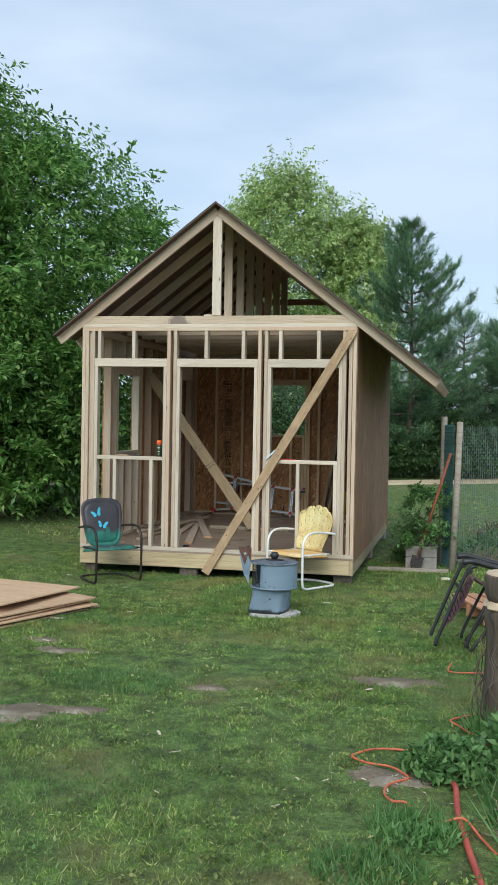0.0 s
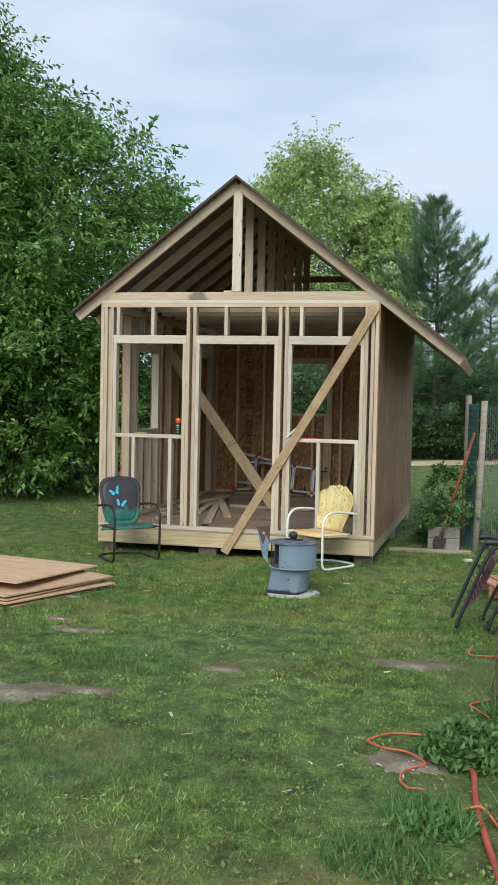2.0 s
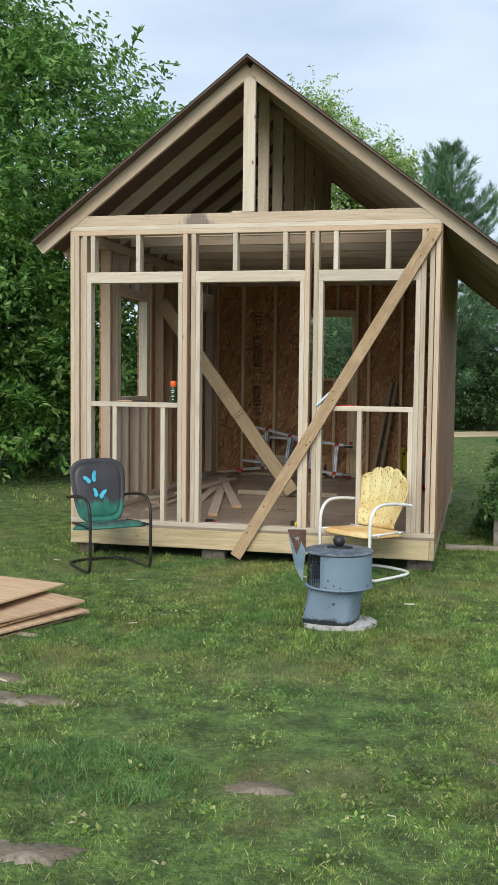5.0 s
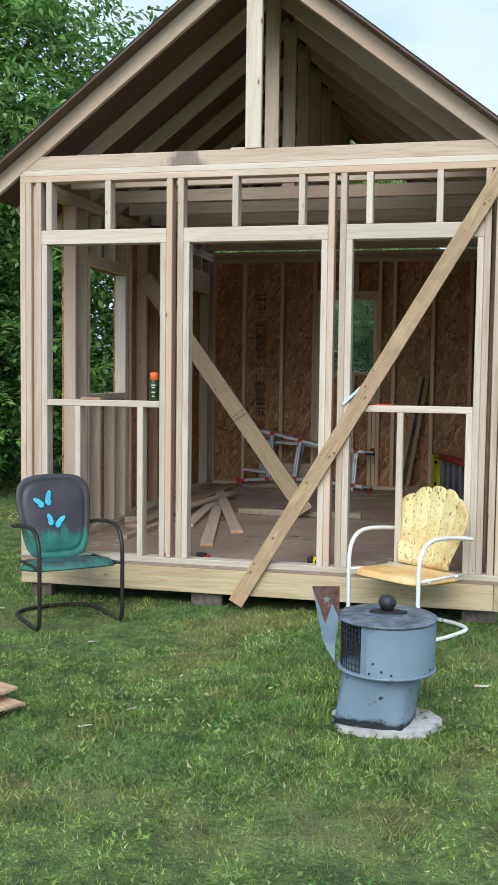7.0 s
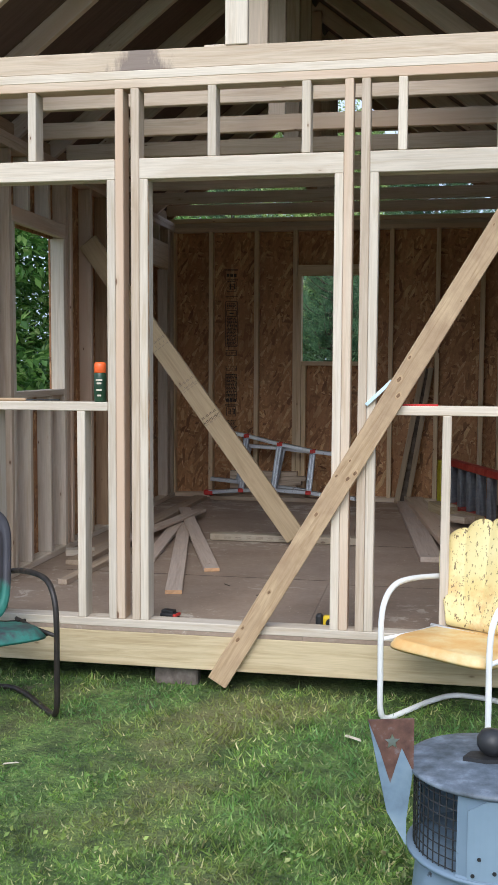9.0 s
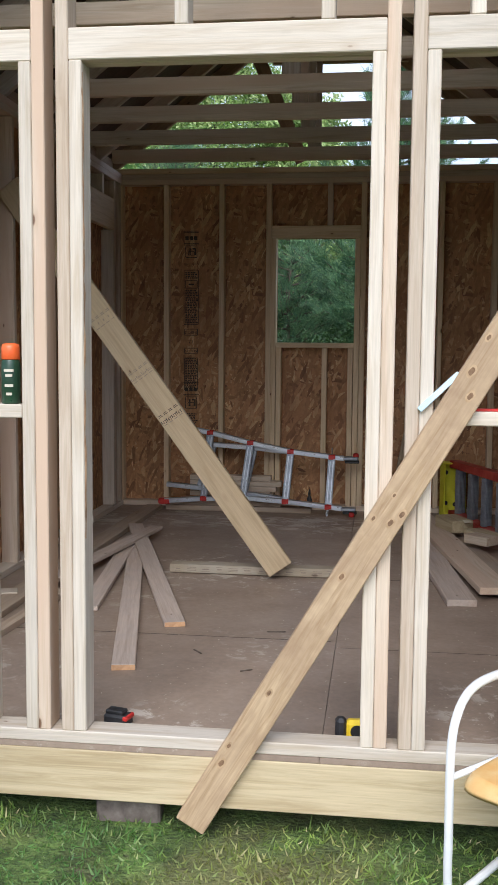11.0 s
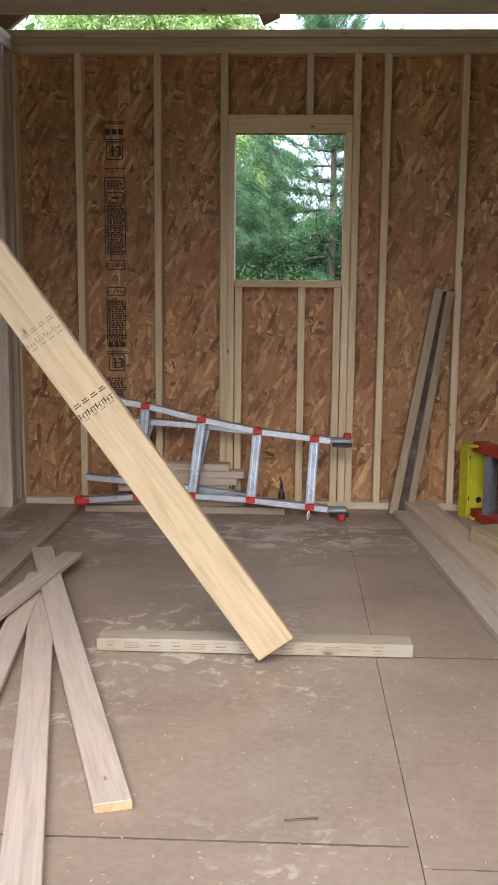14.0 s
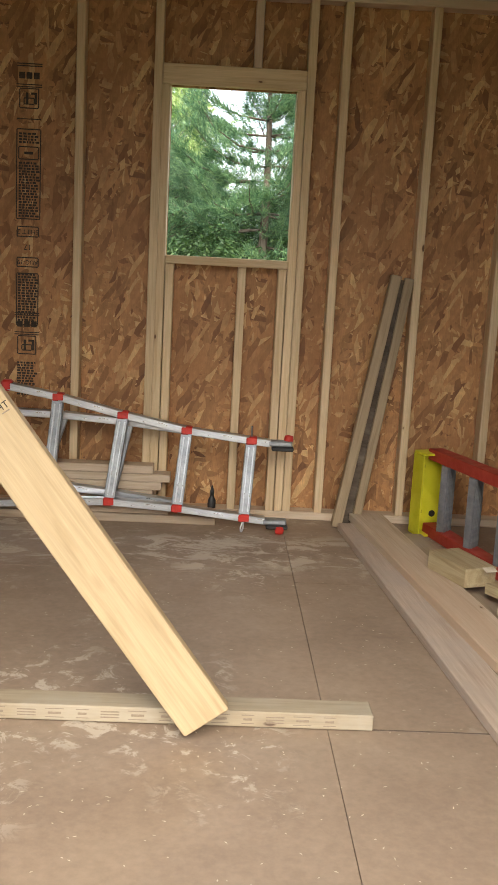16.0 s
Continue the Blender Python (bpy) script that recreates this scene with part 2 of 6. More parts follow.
PLYEDGE = lumber("plywood_red_edge", (0.50, 0.25, 0.14), (0.36, 0.17, 0.09), (0.2, 0.1, 0.05), knots=False)
SHINGLE = surface("roof_felt", [(0.3, (0.035, 0.037, 0.04)), (0.7, (0.07, 0.07, 0.075))], 30, rough=0.9)
STAMP = surface("black_stamp_ink", [(0.3, (0.035, 0.025, 0.02)), (0.7, (0.07, 0.05, 0.035))], 60, rough=0.8)
GALV = surface("aluminium", [(0.3, (0.50, 0.53, 0.57)), (0.7, (0.68, 0.71, 0.75))], 20, (1, 6, 6), rough=0.36, metal=1.0, relief=0.05)
STEPGREY = surface("ribbed_grey_step", [(0.3, (0.25, 0.27, 0.30)), (0.7, (0.42, 0.44, 0.47))], 20, rough=0.42, metal=0.7, relief=0.08)
REDPLASTIC = surface("red_plastic", [(0.3, (0.42, 0.02, 0.015)), (0.7, (0.60, 0.04, 0.03))], 20, rough=0.45)
REDRAIL = surface("red_fibreglass", [(0.3, (0.38, 0.035, 0.025)), (0.7, (0.52, 0.06, 0.04))], 12, rough=0.5)
YELLOWCAP = surface("yellow_plastic", [(0.3, (0.58, 0.55, 0.02)), (0.7, (0.72, 0.68, 0.05))], 12, rough=0.5)
BLACK = surface("black_plastic", [(0.3, (0.012, 0.012, 0.013)), (0.7, (0.03, 0.03, 0.032))], 20, rough=0.5)
WANE = surface("brown_wane", [(0.3, (0.16, 0.085, 0.04)), (0.55, (0.34, 0.21, 0.115)), (0.75, (0.52, 0.39, 0.26))], 22, (1, 1, 0.5), rough=0.85, relief=0.5)
DARKSTEEL = surface("dark_painted_tube", [(0.3, (0.016, 0.013, 0.012)), (0.62, (0.035, 0.027, 0.022)), (0.8, (0.20, 0.09, 0.05))], 25, rough=0.45, metal=0.2)
WHITETUBE = surface("white_painted_tube", [(0.2, (0.50, 0.45, 0.36)), (0.35, (0.76, 0.75, 0.72)), (0.7, (0.82, 0.82, 0.81))], 14, rough=0.4)
CONCRETE = surface("pale_concrete", [(0.25, (0.22, 0.17, 0.15)), (0.5, (0.42, 0.40, 0.39)), (0.75, (0.60, 0.59, 0.58))], 16, rough=0.9, relief=0.5, dist=0.01)
BLOCKGREY = surface("grey_block", [(0.3, (0.22, 0.20, 0.185)), (0.7, (0.36, 0.33, 0.30))], 14, rough=0.95, relief=0.6, dist=0.01)
BRICK = surface("old_brick", [(0.3, (0.085, 0.066, 0.055)), (0.55, (0.16, 0.13, 0.11)), (0.75, (0.25, 0.21, 0.18))], 20, rough=0.9, relief=0.5)
BARK = surface("bark", [(0.3, (0.05, 0.038, 0.028)), (0.55, (0.13, 0.10, 0.075)), (0.75, (0.22, 0.18, 0.14))], 9, (1, 1, 0.22), rough=0.95, relief=0.9, fine=22, dist=0.03)
CUTWOOD = surface("cut_wood", [(0.3, (0.45, 0.33, 0.22)), (0.7, (0.62, 0.50, 0.36))], 14, rough=0.85)
DIRT = surface("bare_soil", [(0.3, (0.105, 0.085, 0.055)), (0.52, (0.19, 0.15, 0.105)), (0.72, (0.38, 0.33, 0.26))], 4.0, rough=0.95, relief=0.9, fine=45, dist=0.02, kind="Object")
ROADDIRT = surface("sandy_track", [(0.3, (0.42, 0.33, 0.20)), (0.7, (0.58, 0.47, 0.31))], 2, rough=0.95, relief=0.4)
HOSE = surface("orange_cord", [(0.3, (0.46, 0.10, 0.045)), (0.7, (0.60, 0.16, 0.075))], 25, rough=0.45)
HOSE_RED = surface("red_hose", [(0.3, (0.36, 0.055, 0.04)), (0.7, (0.47, 0.09, 0.06))], 14, rough=0.5)
ORANGECAP = surface("orange_cap", [(0.3, (0.75, 0.10, 0.02)), (0.7, (0.85, 0.16, 0.03))], 20, rough=0.4)
CANGREEN = surface("green_tin", [(0.3, (0.008, 0.035, 0.015)), (0.7, (0.02, 0.06, 0.03))], 20, rough=0.35)
YELLOWTAPE = surface("yellow_shell", [(0.3, (0.80, 0.55, 0.02)), (0.7, (0.90, 0.65, 0.04))], 20, rough=0.4)
PALEBLUE = surface("pale_blue_strip", [(0.3, (0.50, 0.66, 0.75)), (0.7, (0.66, 0.78, 0.84))], 20, rough=0.45)
TERRACOTTA = surface("rust", [(0.3, (0.060, 0.030, 0.024)), (0.55, (0.14, 0.068, 0.048)), (0.72, (0.22, 0.24, 0.26))], 18, rough=0.85, relief=0.4)
STRAW = surface("dry_straw", [(0.3, (0.20, 0.155, 0.095)), (0.7, (0.36, 0.29, 0.185))], 20, rough=0.9)
SLING = surface("maroon_mesh_fabric", [(0.3, (0.17, 0.085, 0.095)), (0.7, (0.25, 0.13, 0.14))], 40, rough=0.8)
WIRE = surface("fence_wire", [(0.3, (0.10, 0.16, 0.15)), (0.7, (0.22, 0.28, 0.27))], 20, rough=0.5, metal=0.5)
WIREGREEN = surface("green_net", [(0.3, (0.02, 0.075, 0.07)), (0.7, (0.04, 0.12, 0.11))], 20, rough=0.6)
HANDLE = surface("worn_red_handle", [(0.3, (0.24, 0.07, 0.03)), (0.7, (0.36, 0.12, 0.06))], 14, (1, 1, 1), rough=0.7)
BLUEFLY = surface("turquoise_paint", [(0.3, (0.05, 0.42, 0.62)), (0.7, (0.10, 0.56, 0.75))], 14, rough=0.5)
LITTER = surface("scrap_litter", [(0.3, (0.45, 0.38, 0.28)), (0.7, (0.66, 0.60, 0.48))], 20, rough=0.8)


def worn_blue():
    m, nt, b = graph("chipped_blue_paint", 0.42)
    v = coords(nt)
    f = noise_of(nt, v, 9, 8, 0.65)
    z = nt.nodes.new("ShaderNodeSeparateXYZ")
    nt.links.new(v, z.inputs[0])
    base = ramp(nt, noise_of(nt, v, 3, 4), [(0.3, (0.145, 0.205, 0.270)), (0.7, (0.20, 0.270, 0.340))])
    chip = ramp(nt, noise_of(nt, v, 24, 4, 0.6), [(0.64, grey(0)), (0.70, grey(1))])
    col = mixc(nt, chip, base, (0.035, 0.035, 0.04))
    low = calc(nt, "ADD", z.outputs["Z"], calc(nt, "MULTIPLY", calc(nt, "SUBTRACT", f, 0.5), 0.12))
    tar = ramp(nt, low, [(0.043, grey(1)), (0.06, grey(0))])
    col = mixc(nt, tar, col, (0.015, 0.017, 0.02))
    nt.links.new(col, b.inputs["Base Color"])
    bump(nt, b, f, 0.15, 0.004)
    return m


def lid_paint():
    return surface("mottled_grey_lid", [(0.35, (0.06, 0.075, 0.09)), (0.55, (0.14, 0.17, 0.21)), (0.7, (0.26, 0.31, 0.37))], 16, rough=0.5, detail=8, relief=0.2)


def green_black(name, low, soft):
    """Dark grey enamel brushed over sea green, which shows towards the seat."""
    m, nt, b = graph(name, 0.5)
    v = coords(nt)
    s = nt.nodes.new("ShaderNodeSeparateXYZ")
    nt.links.new(v, s.inputs[0])
    streak = noise_of(nt, coords(nt, (14, 14, 3)), 1.6, 5, 0.65)
    h = calc(nt, "ADD", s.outputs["Z"], calc(nt, "MULTIPLY", calc(nt, "SUBTRACT", streak, 0.5), soft))
    fac = ramp(nt, h, [(low, grey(1)), (low + 0.05, grey(0))])
    dark = ramp(nt, noise_of(nt, v, 6, 6), [(0.3, (0.030, 0.028, 0.034)), (0.7, (0.060, 0.055, 0.063))])
    green = ramp(nt, noise_of(nt, v, 13, 6), [(0.3, (0.015, 0.11, 0.085)), (0.7, (0.045, 0.22, 0.165))])
    nt.links.new(mixc(nt, fac, dark, green), b.inputs["Base Color"])
    bump(nt, b, streak, 0.15, 0.004)
    return m


def chipped_yellow():
    m, nt, b = graph("chipped_yellow_paint", 0.5)
    v = coords(nt)
    base = ramp(nt, noise_of(nt, v, 4, 5), [(0.3, (0.64, 0.50, 0.19)), (0.6, (0.72, 0.62, 0.31)), (0.8, (0.77, 0.71, 0.47))])
    rust = ramp(nt, noise_of(nt, v, 5, 6, 0.7), [(0.50, grey(0)), (0.66, grey(0.75))])
    col = mixc(nt, rust, base, (0.58, 0.28, 0.08))
    flakes = noise_of(nt, coords(nt, (1, 1, 0.45)), 75, 4, 0.7)
    col = mixc(nt, ramp(nt, flakes, [(0.585, grey(0)), (0.625, grey(1))]), col, (0.15, 0.10, 0.045))
    nt.links.new(col, b.inputs["Base Color"])
    bump(nt, b, flakes, 0.3, 0.003)
    return m


def floor_paint():
    m, nt, b = graph("brown_floor_paint", 0.5)
    g = nt.nodes.new("ShaderNodeNewGeometry")
    v = g.outputs["Position"]
    f = noise_of(nt, v, 2.2, 7, 0.6)
    col = ramp(nt, f, [(0.3, (0.25, 0.182, 0.135)), (0.5, (0.295, 0.218, 0.162)), (0.7, (0.325, 0.245, 0.183))])
    grain = ramp(nt, noise_of(nt, v, 42, 4, 0.6), [(0.3, grey(0.88)), (0.7, grey(1.08))])
    col = mixc(nt, 1.0, col, grain, "MULTIPLY")
    where = ramp(nt, noise_of(nt, v, 1.3, 3), [(0.50, grey(0)), (0.64, grey(1))])
    scuff = ramp(nt, noise_of(nt, v, 11, 7, 0.72, 0.6), [(0.545, grey(0)), (0.60, grey(0.8))])
    col = mixc(nt, calc(nt, "MULTIPLY", where, scuff), col, (0.56, 0.49, 0.41))
    place = nt.nodes.new("ShaderNodeSeparateXYZ")
    nt.links.new(v, place.inputs[0])
    strip = ramp(nt, calc(nt, "ABSOLUTE", calc(nt, "SUBTRACT", place.outputs["Y"], 3.92)), [(0.12, grey(1)), (0.34, grey(0))])
    trod = ramp(nt, noise_of(nt, coords(nt, (0.5, 1, 1)), 9, 7, 0.75, 0.8), [(0.50, grey(0)), (0.57, grey(0.85))])
    col = mixc(nt, calc(nt, "MULTIPLY", strip, trod), col, (0.52, 0.46, 0.39))
    dark = ramp(nt, noise_of(nt, v, 3.7, 6, 0.7), [(0.62, grey(0)), (0.74, grey(0.45))])
    col = mixc(nt, dark, col, (0.17, 0.125, 0.09))
    nt.links.new(col, b.inputs["Base Color"])
    nt.links.new(ramp(nt, f, [(0.3, grey(0.6)), (0.7, grey(0.42))]), b.inputs["Roughness"])
    bump(nt, b, noise_of(nt, v, 60, 3), 0.15, 0.003)
    return m


FLOORPAINT = floor_paint()
DUSTY = lumber("dusty_pink_plank", (0.51, 0.405, 0.325), (0.40, 0.305, 0.235), (0.16, 0.09, 0.05), weather=(0.42, 0.35, 0.30))
JOINTDIRT = surface("packed_dirt", [(0.35, (0.085, 0.062, 0.048)), (0.7, (0.17, 0.125, 0.095))], 30, rough=0.95)
SAWNEND = surface("fresh_sawn_end", [(0.3, (0.46, 0.25, 0.12)), (0.7, (0.60, 0.37, 0.20))], 60, rough=0.8)
KNOT = surface("dark_knot", [(0.3, (0.13, 0.068, 0.032)), (0.7, (0.25, 0.145, 0.075))], 90, rough=0.7)
KNOTRING = surface("knot_halo", [(0.3, (0.36, 0.235, 0.125)), (0.7, (0.48, 0.33, 0.19))], 60, rough=0.7)
OLIVE = lumber("dull_stud", (0.40, 0.30, 0.19), (0.30, 0.22, 0.13), (0.10, 0.06, 0.03))
OFFCUT = lumber("dusty_grey_offcut", (0.35, 0.285, 0.20), (0.27, 0.215, 0.15), (0.13, 0.08, 0.05), weather=(0.35, 0.31, 0.25))
PINE_WARM = lumber("yellow_pine", (0.74, 0.57, 0.36), (0.62, 0.44, 0.25), (0.22, 0.11, 0.05))
PINE_TAN = lumber("tan_pine", (0.485, 0.365, 0.22), (0.41, 0.30, 0.17), (0.15, 0.07, 0.03), lo=0.98, hi=1.02)
FAINTINK = surface("faint_ink", [(0.3, (0.20, 0.15, 0.11)), (0.7, (0.30, 0.24, 0.18))], 60, rough=0.8)
BLUEPOT, LIDPAINT = worn_blue(), lid_paint()
BLUEPLAIN = surface("worn_blue_plate", [(0.3, (0.13, 0.18, 0.24)), (0.5, (0.19, 0.27, 0.35)), (0.72, (0.28, 0.36, 0.42))], 9, rough=0.5)
BLUEPLATE = surface("smooth_blue_plate", [(0.3, (0.185, 0.260, 0.335)), (0.7, (0.24, 0.325, 0.405))], 3, rough=0.4, relief=0.06)
GREENBACK, GREENSEAT = green_black("brushed_enamel_back", 0.48, 0.20), green_black("brushed_enamel_seat", 0.350, 0.17)
YELLOW = chipped_yellow()
ORANGESEAT = surface("sun_bleached_orange_paint", [(0.3, (0.66, 0.34, 0.10)), (0.5, (0.70, 0.46, 0.19)), (0.7, (0.74, 0.62, 0.34))], 7, rough=0.5, detail=8, big=(0.92, 1.06))
LEAF = leaves_mat("broad_leaves", [(0.0, (0.050, 0.135, 0.030)), (0.4, (0.115, 0.255, 0.056)), (0.75, (0.22, 0.39, 0.095)), (1.0, (0.38, 0.54, 0.18))], 0.48, 0.48)
# a darker copy of LEAF: the dense wood's shade is put into the colour
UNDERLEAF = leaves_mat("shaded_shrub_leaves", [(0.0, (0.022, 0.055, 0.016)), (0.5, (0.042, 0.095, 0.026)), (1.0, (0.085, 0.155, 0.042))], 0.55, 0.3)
POPLAR = leaves_mat("pale_poplar_leaves", [(0.0, (0.20, 0.33, 0.11)), (0.5, (0.40, 0.53, 0.19)), (1.0, (0.62, 0.69, 0.34))], 0.48, 0.5)
NEEDLE = leaves_mat("pine_needles", [(0.0, (0.034, 0.095, 0.052)), (0.5, (0.10, 0.215, 0.105)), (1.0, (0.27, 0.41, 0.19))], 0.55, 0.3)
WEED = leaves_mat("weed_leaves", [(0.0, (0.07, 0.165, 0.045)), (0.6, (0.125, 0.265, 0.075)), (1.0, (0.21, 0.36, 0.12))])
BLADE = leaves_mat("grass_blades", [(0.0, (0.095, 0.172, 0.032)), (0.5, (0.158, 0.258, 0.050)), (0.78, (0.24, 0.315, 0.075)), (0.92, (0.36, 0.35, 0.14)), (1.0, (0.52, 0.46, 0.26))], 0.5, 0.35, True)


def lawn_mat():
    m, nt, b = graph("lawn", 0.9)
    v = coords(nt)
    f = noise_of(nt, v, 36, 6, 0.75)
    col = ramp(nt, f, [(0.38, (0.055, 0.095, 0.022)), (0.55, (0.110, 0.175, 0.038)), (0.75, (0.19, 0.235, 0.070))])
    clump = ramp(nt, noise_of(nt, coords(nt, (1, 1, 0.2)), 6.5, 4, 0.6), [(0.36, grey(0.52)), (0.64, grey(1.45))])
    col = mixc(nt, 1.0, col, clump, "MULTIPLY")
    dry = ramp(nt, noise_of(nt, v, 0.9, 5, 0.65), [(0.52, grey(0)), (0.68, grey(0.65))])
    col = mixc(nt, dry, col, (0.22, 0.185, 0.080))
    soil = ramp(nt, noise_of(nt, v, 2.3, 6, 0.7), [(0.63, grey(0)), (0.72, grey(0.8))])
    col = mixc(nt, soil, col, (0.17, 0.125, 0.085))
    nt.links.new(col, b.inputs["Base Color"])
    bump(nt, b, noise_of(nt, v, 70, 4), 0.9, 0.03)
    return m


LAWN = lawn_mat()


# ---- builders ----
def part(name, bm, material, parent=None, label="", m=None, smooth=False):
    me = bpy.data.meshes.new(name)
    bm.to_mesh(me)
    bm.free()
    me.materials.append(material)
    if smooth:
        me.shade_smooth()
    ob = new(name, me)
    if parent is not None:
        ob.parent = parent
    if m is not None:
        ob.matrix_basis = m
    if label:
        ob["label"] = label
    return ob


def thing(name, label, category, m=None, group="", kind=""):
    ob = tagged(new(name), label, category, group, kind)
    ob.empty_display_size = 0.1
    if m is not None:
        ob.matrix_basis = m
    return ob


def block(sx, sy, sz, bev=0.002, at=(0, 0, 0)):
    """A box of that size with softened edges, its middle at `at`."""
    bm = bmesh.new()
    bmesh.ops.create_cube(bm, size=1.0)
    bmesh.ops.scale(bm, vec=(sx, sy, sz), verts=bm.verts)
    if bev:
        bmesh.ops.bevel(bm, geom=list(bm.edges), offset=min(bev, 0.3 * min(sx, sy, sz)), segments=1, affect="EDGES")
    bmesh.ops.translate(bm, vec=at, verts=bm.verts)
    return bm


def text_part(name, body, size, material, parent):
    """Printed letters as a thin mesh, upright in its own x and y."""
    cu = bpy.data.curves.new(name, "FONT")
    cu.body, cu.size, cu.align_x, cu.align_y, cu.extrude = body, size, "CENTER", "CENTER", 0.0006
    tmp = new(name, cu)
    me = bpy.data.meshes.new_from_object(tmp.evaluated_get(bpy.context.evaluated_depsgraph_get()))
    bpy.data.objects.remove(tmp)
    me.materials.append(material)
    ob = new(name, me)
    ob.parent = parent
    return ob


LUMBER_MESHES = {}


def board(name, a, b, wide, thick, material, parent, side=(0, 0, 1), label="", back=None):
    """One sawn board from a to b; `side` is the way its width points. Its own x runs along the grain."""
    a, b, side = Vector(a), Vector(b), Vector(side)
    x = (b - a).normalized()
    z = (side - x * side.dot(x)).normalized()
    y = z.cross(x)
    n = (b - a).length
    key = (round(n, 3), round(wide, 4), round(thick, 4), material.name)
    if key not in LUMBER_MESHES:
        bm = block(n, thick, wide, 0.003)
        me = bpy.data.meshes.new(name)
        bm.to_mesh(me)
        bm.free()
        me.materials.append(material)
        LUMBER_MESHES[key] = me
    ob = new(name, LUMBER_MESHES[key])
    ob.parent = parent
    rot = Matrix((x, y, z)).transposed().to_4x4()
    ob.matrix_basis = Matrix.Translation((a + b) / 2) @ rot
    if label:
        ob["label"] = label
    return ob


def smooth_path(pts, per=6):
    """A smooth curve through the points."""
    p = [Vector(q) for q in pts]
    p = [2 * p[0] - p[1]] + p + [2 * p[-1] - p[-2]]
    out = []
    for i in range(1, len(p) - 2):
        for k in range(per):
            t = k / per
            out.append(0.5 * (2 * p[i] + (p[i + 1] - p[i - 1]) * t + (2 * p[i - 1] - 5 * p[i] + 4 * p[i + 1] - p[i + 2]) * t * t + (3 * p[i] - p[i - 1] - 3 * p[i + 1] + p[i + 2]) * t ** 3))
    return out + [p[-2]]


def tube(pts, r, seg=8, bm=None, r_end=None):
    bm = bm or bmesh.new()
    pts = [Vector(p) for p in pts]
    rings, up = [], Vector((0.13, 0.21, 0.97))
    for i, p in enumerate(pts):
        d = (pts[min(i + 1, len(pts) - 1)] - pts[max(i - 1, 0)]).normalized()
        s = d.cross(up)
        s = s.normalized() if s.length > 1e-4 else d.orthogonal().normalized()
        u = s.cross(d)
        rad = r if r_end is None else r + (r_end - r) * i / (len(pts) - 1)
        rings.append([bm.verts.new(p + rad * (math.cos(2 * math.pi * k / seg) * s + math.sin(2 * math.pi * k / seg) * u)) for k in range(seg)])
        up = u
    for a, b in zip(rings, rings[1:]):
        for k in range(seg):
            bm.faces.new((a[k], a[(k + 1) % seg], b[(k + 1) % seg], b[k]))
    bm.faces.new(rings[0][::-1])
    bm.faces.new(rings[-1])
    bmesh.ops.recalc_face_normals(bm, faces=bm.faces)
    return bm


def lathe(profile, seg=28, bm=None, wob=None):
    """A turned body from (radius, height) rows."""
    bm = bm or bmesh.new()
    rings = []
    for r, z in profile:
        rings.append([bm.verts.new((r * math.cos(2 * math.pi * k / seg) * (wob(k, z) if wob else 1), r * math.sin(2 * math.pi * k / seg) * (wob(k, z) if wob else 1), z)) for k in range(seg)])
    for a, b in zip(rings, rings[1:]):
        for k in range(seg):
            bm.faces.new((a[k], a[(k + 1) % seg], b[(k + 1) % seg], b[k]))
    bm.faces.new(rings[0][::-1])
    bm.faces.new(rings[-1])
    bmesh.ops.recalc_face_normals(bm, faces=bm.faces)
    return bm


def slab(outline, z0, z1, bm=None):
    """A flat plate with that outline in x and y."""
    bm = bm or bmesh.new()
    lo = [bm.verts.new((x, y, z0)) for x, y in outline]
    hi = [bm.verts.new((x, y, z1)) for x, y in outline]
    n = len(outline)
    for k in range(n):
        bm.faces.new((lo[k], lo[(k + 1) % n], hi[(k + 1) % n], hi[k]))
    bm.faces.new(lo[::-1])
    bm.faces.new(hi)
    bmesh.ops.recalc_face_normals(bm, faces=bm.faces)
    return bm


# ---- the shed: sizes ----
W, D = 3.05, 4.57          # outside width and depth of the frame
FLOOR = 0.27               # top of the floor
T, S = 0.038, 0.089        # thickness and depth of the studs
PLATE = 2.672              # underside of the front top plates
PLATE_B = 2.640            # underside of the other walls' top plates
RIDGE_X, RIDGE_Z, SLOPE = 1.525, 4.035, 0.772
EAVE_L, EAVE_R = -0.28, 3.90


def roof_z(x):
    return RIDGE_Z - SLOPE * abs(x - RIDGE_X)


# ---- floor of the shed ----
floor = thing("floor", "brown painted plywood floor with sawdust and pale scuffs", "floor", kind="structure")
rim_f = [
    board("rim_board", (0.0, 0.019, 0.172), (W - 0.04, 0.019, 0.172), 0.156, T, TREATED, floor, label="treated pine rim board with knots"),
    board("rim_board", (W - 0.019, 0.0, 0.172), (W - 0.019, D, 0.172), 0.156, T, TREATED, floor),
    board("rim_board", (0.019, 0.04, 0.172), (0.019, D, 0.172), 0.156, T, TREATED, floor),
    board("rim_board", (0.04, D - 0.019, 0.172), (W - 0.04, D - 0.019, 0.172), 0.156, T, TREATED, floor),
]
for k in range(1, 11):
    board("joist", (0.04, k * 0.406, 0.175), (W - 0.04, k * 0.406, 0.175), 0.14, T, TREATED, floor)
SEAM = 1.836
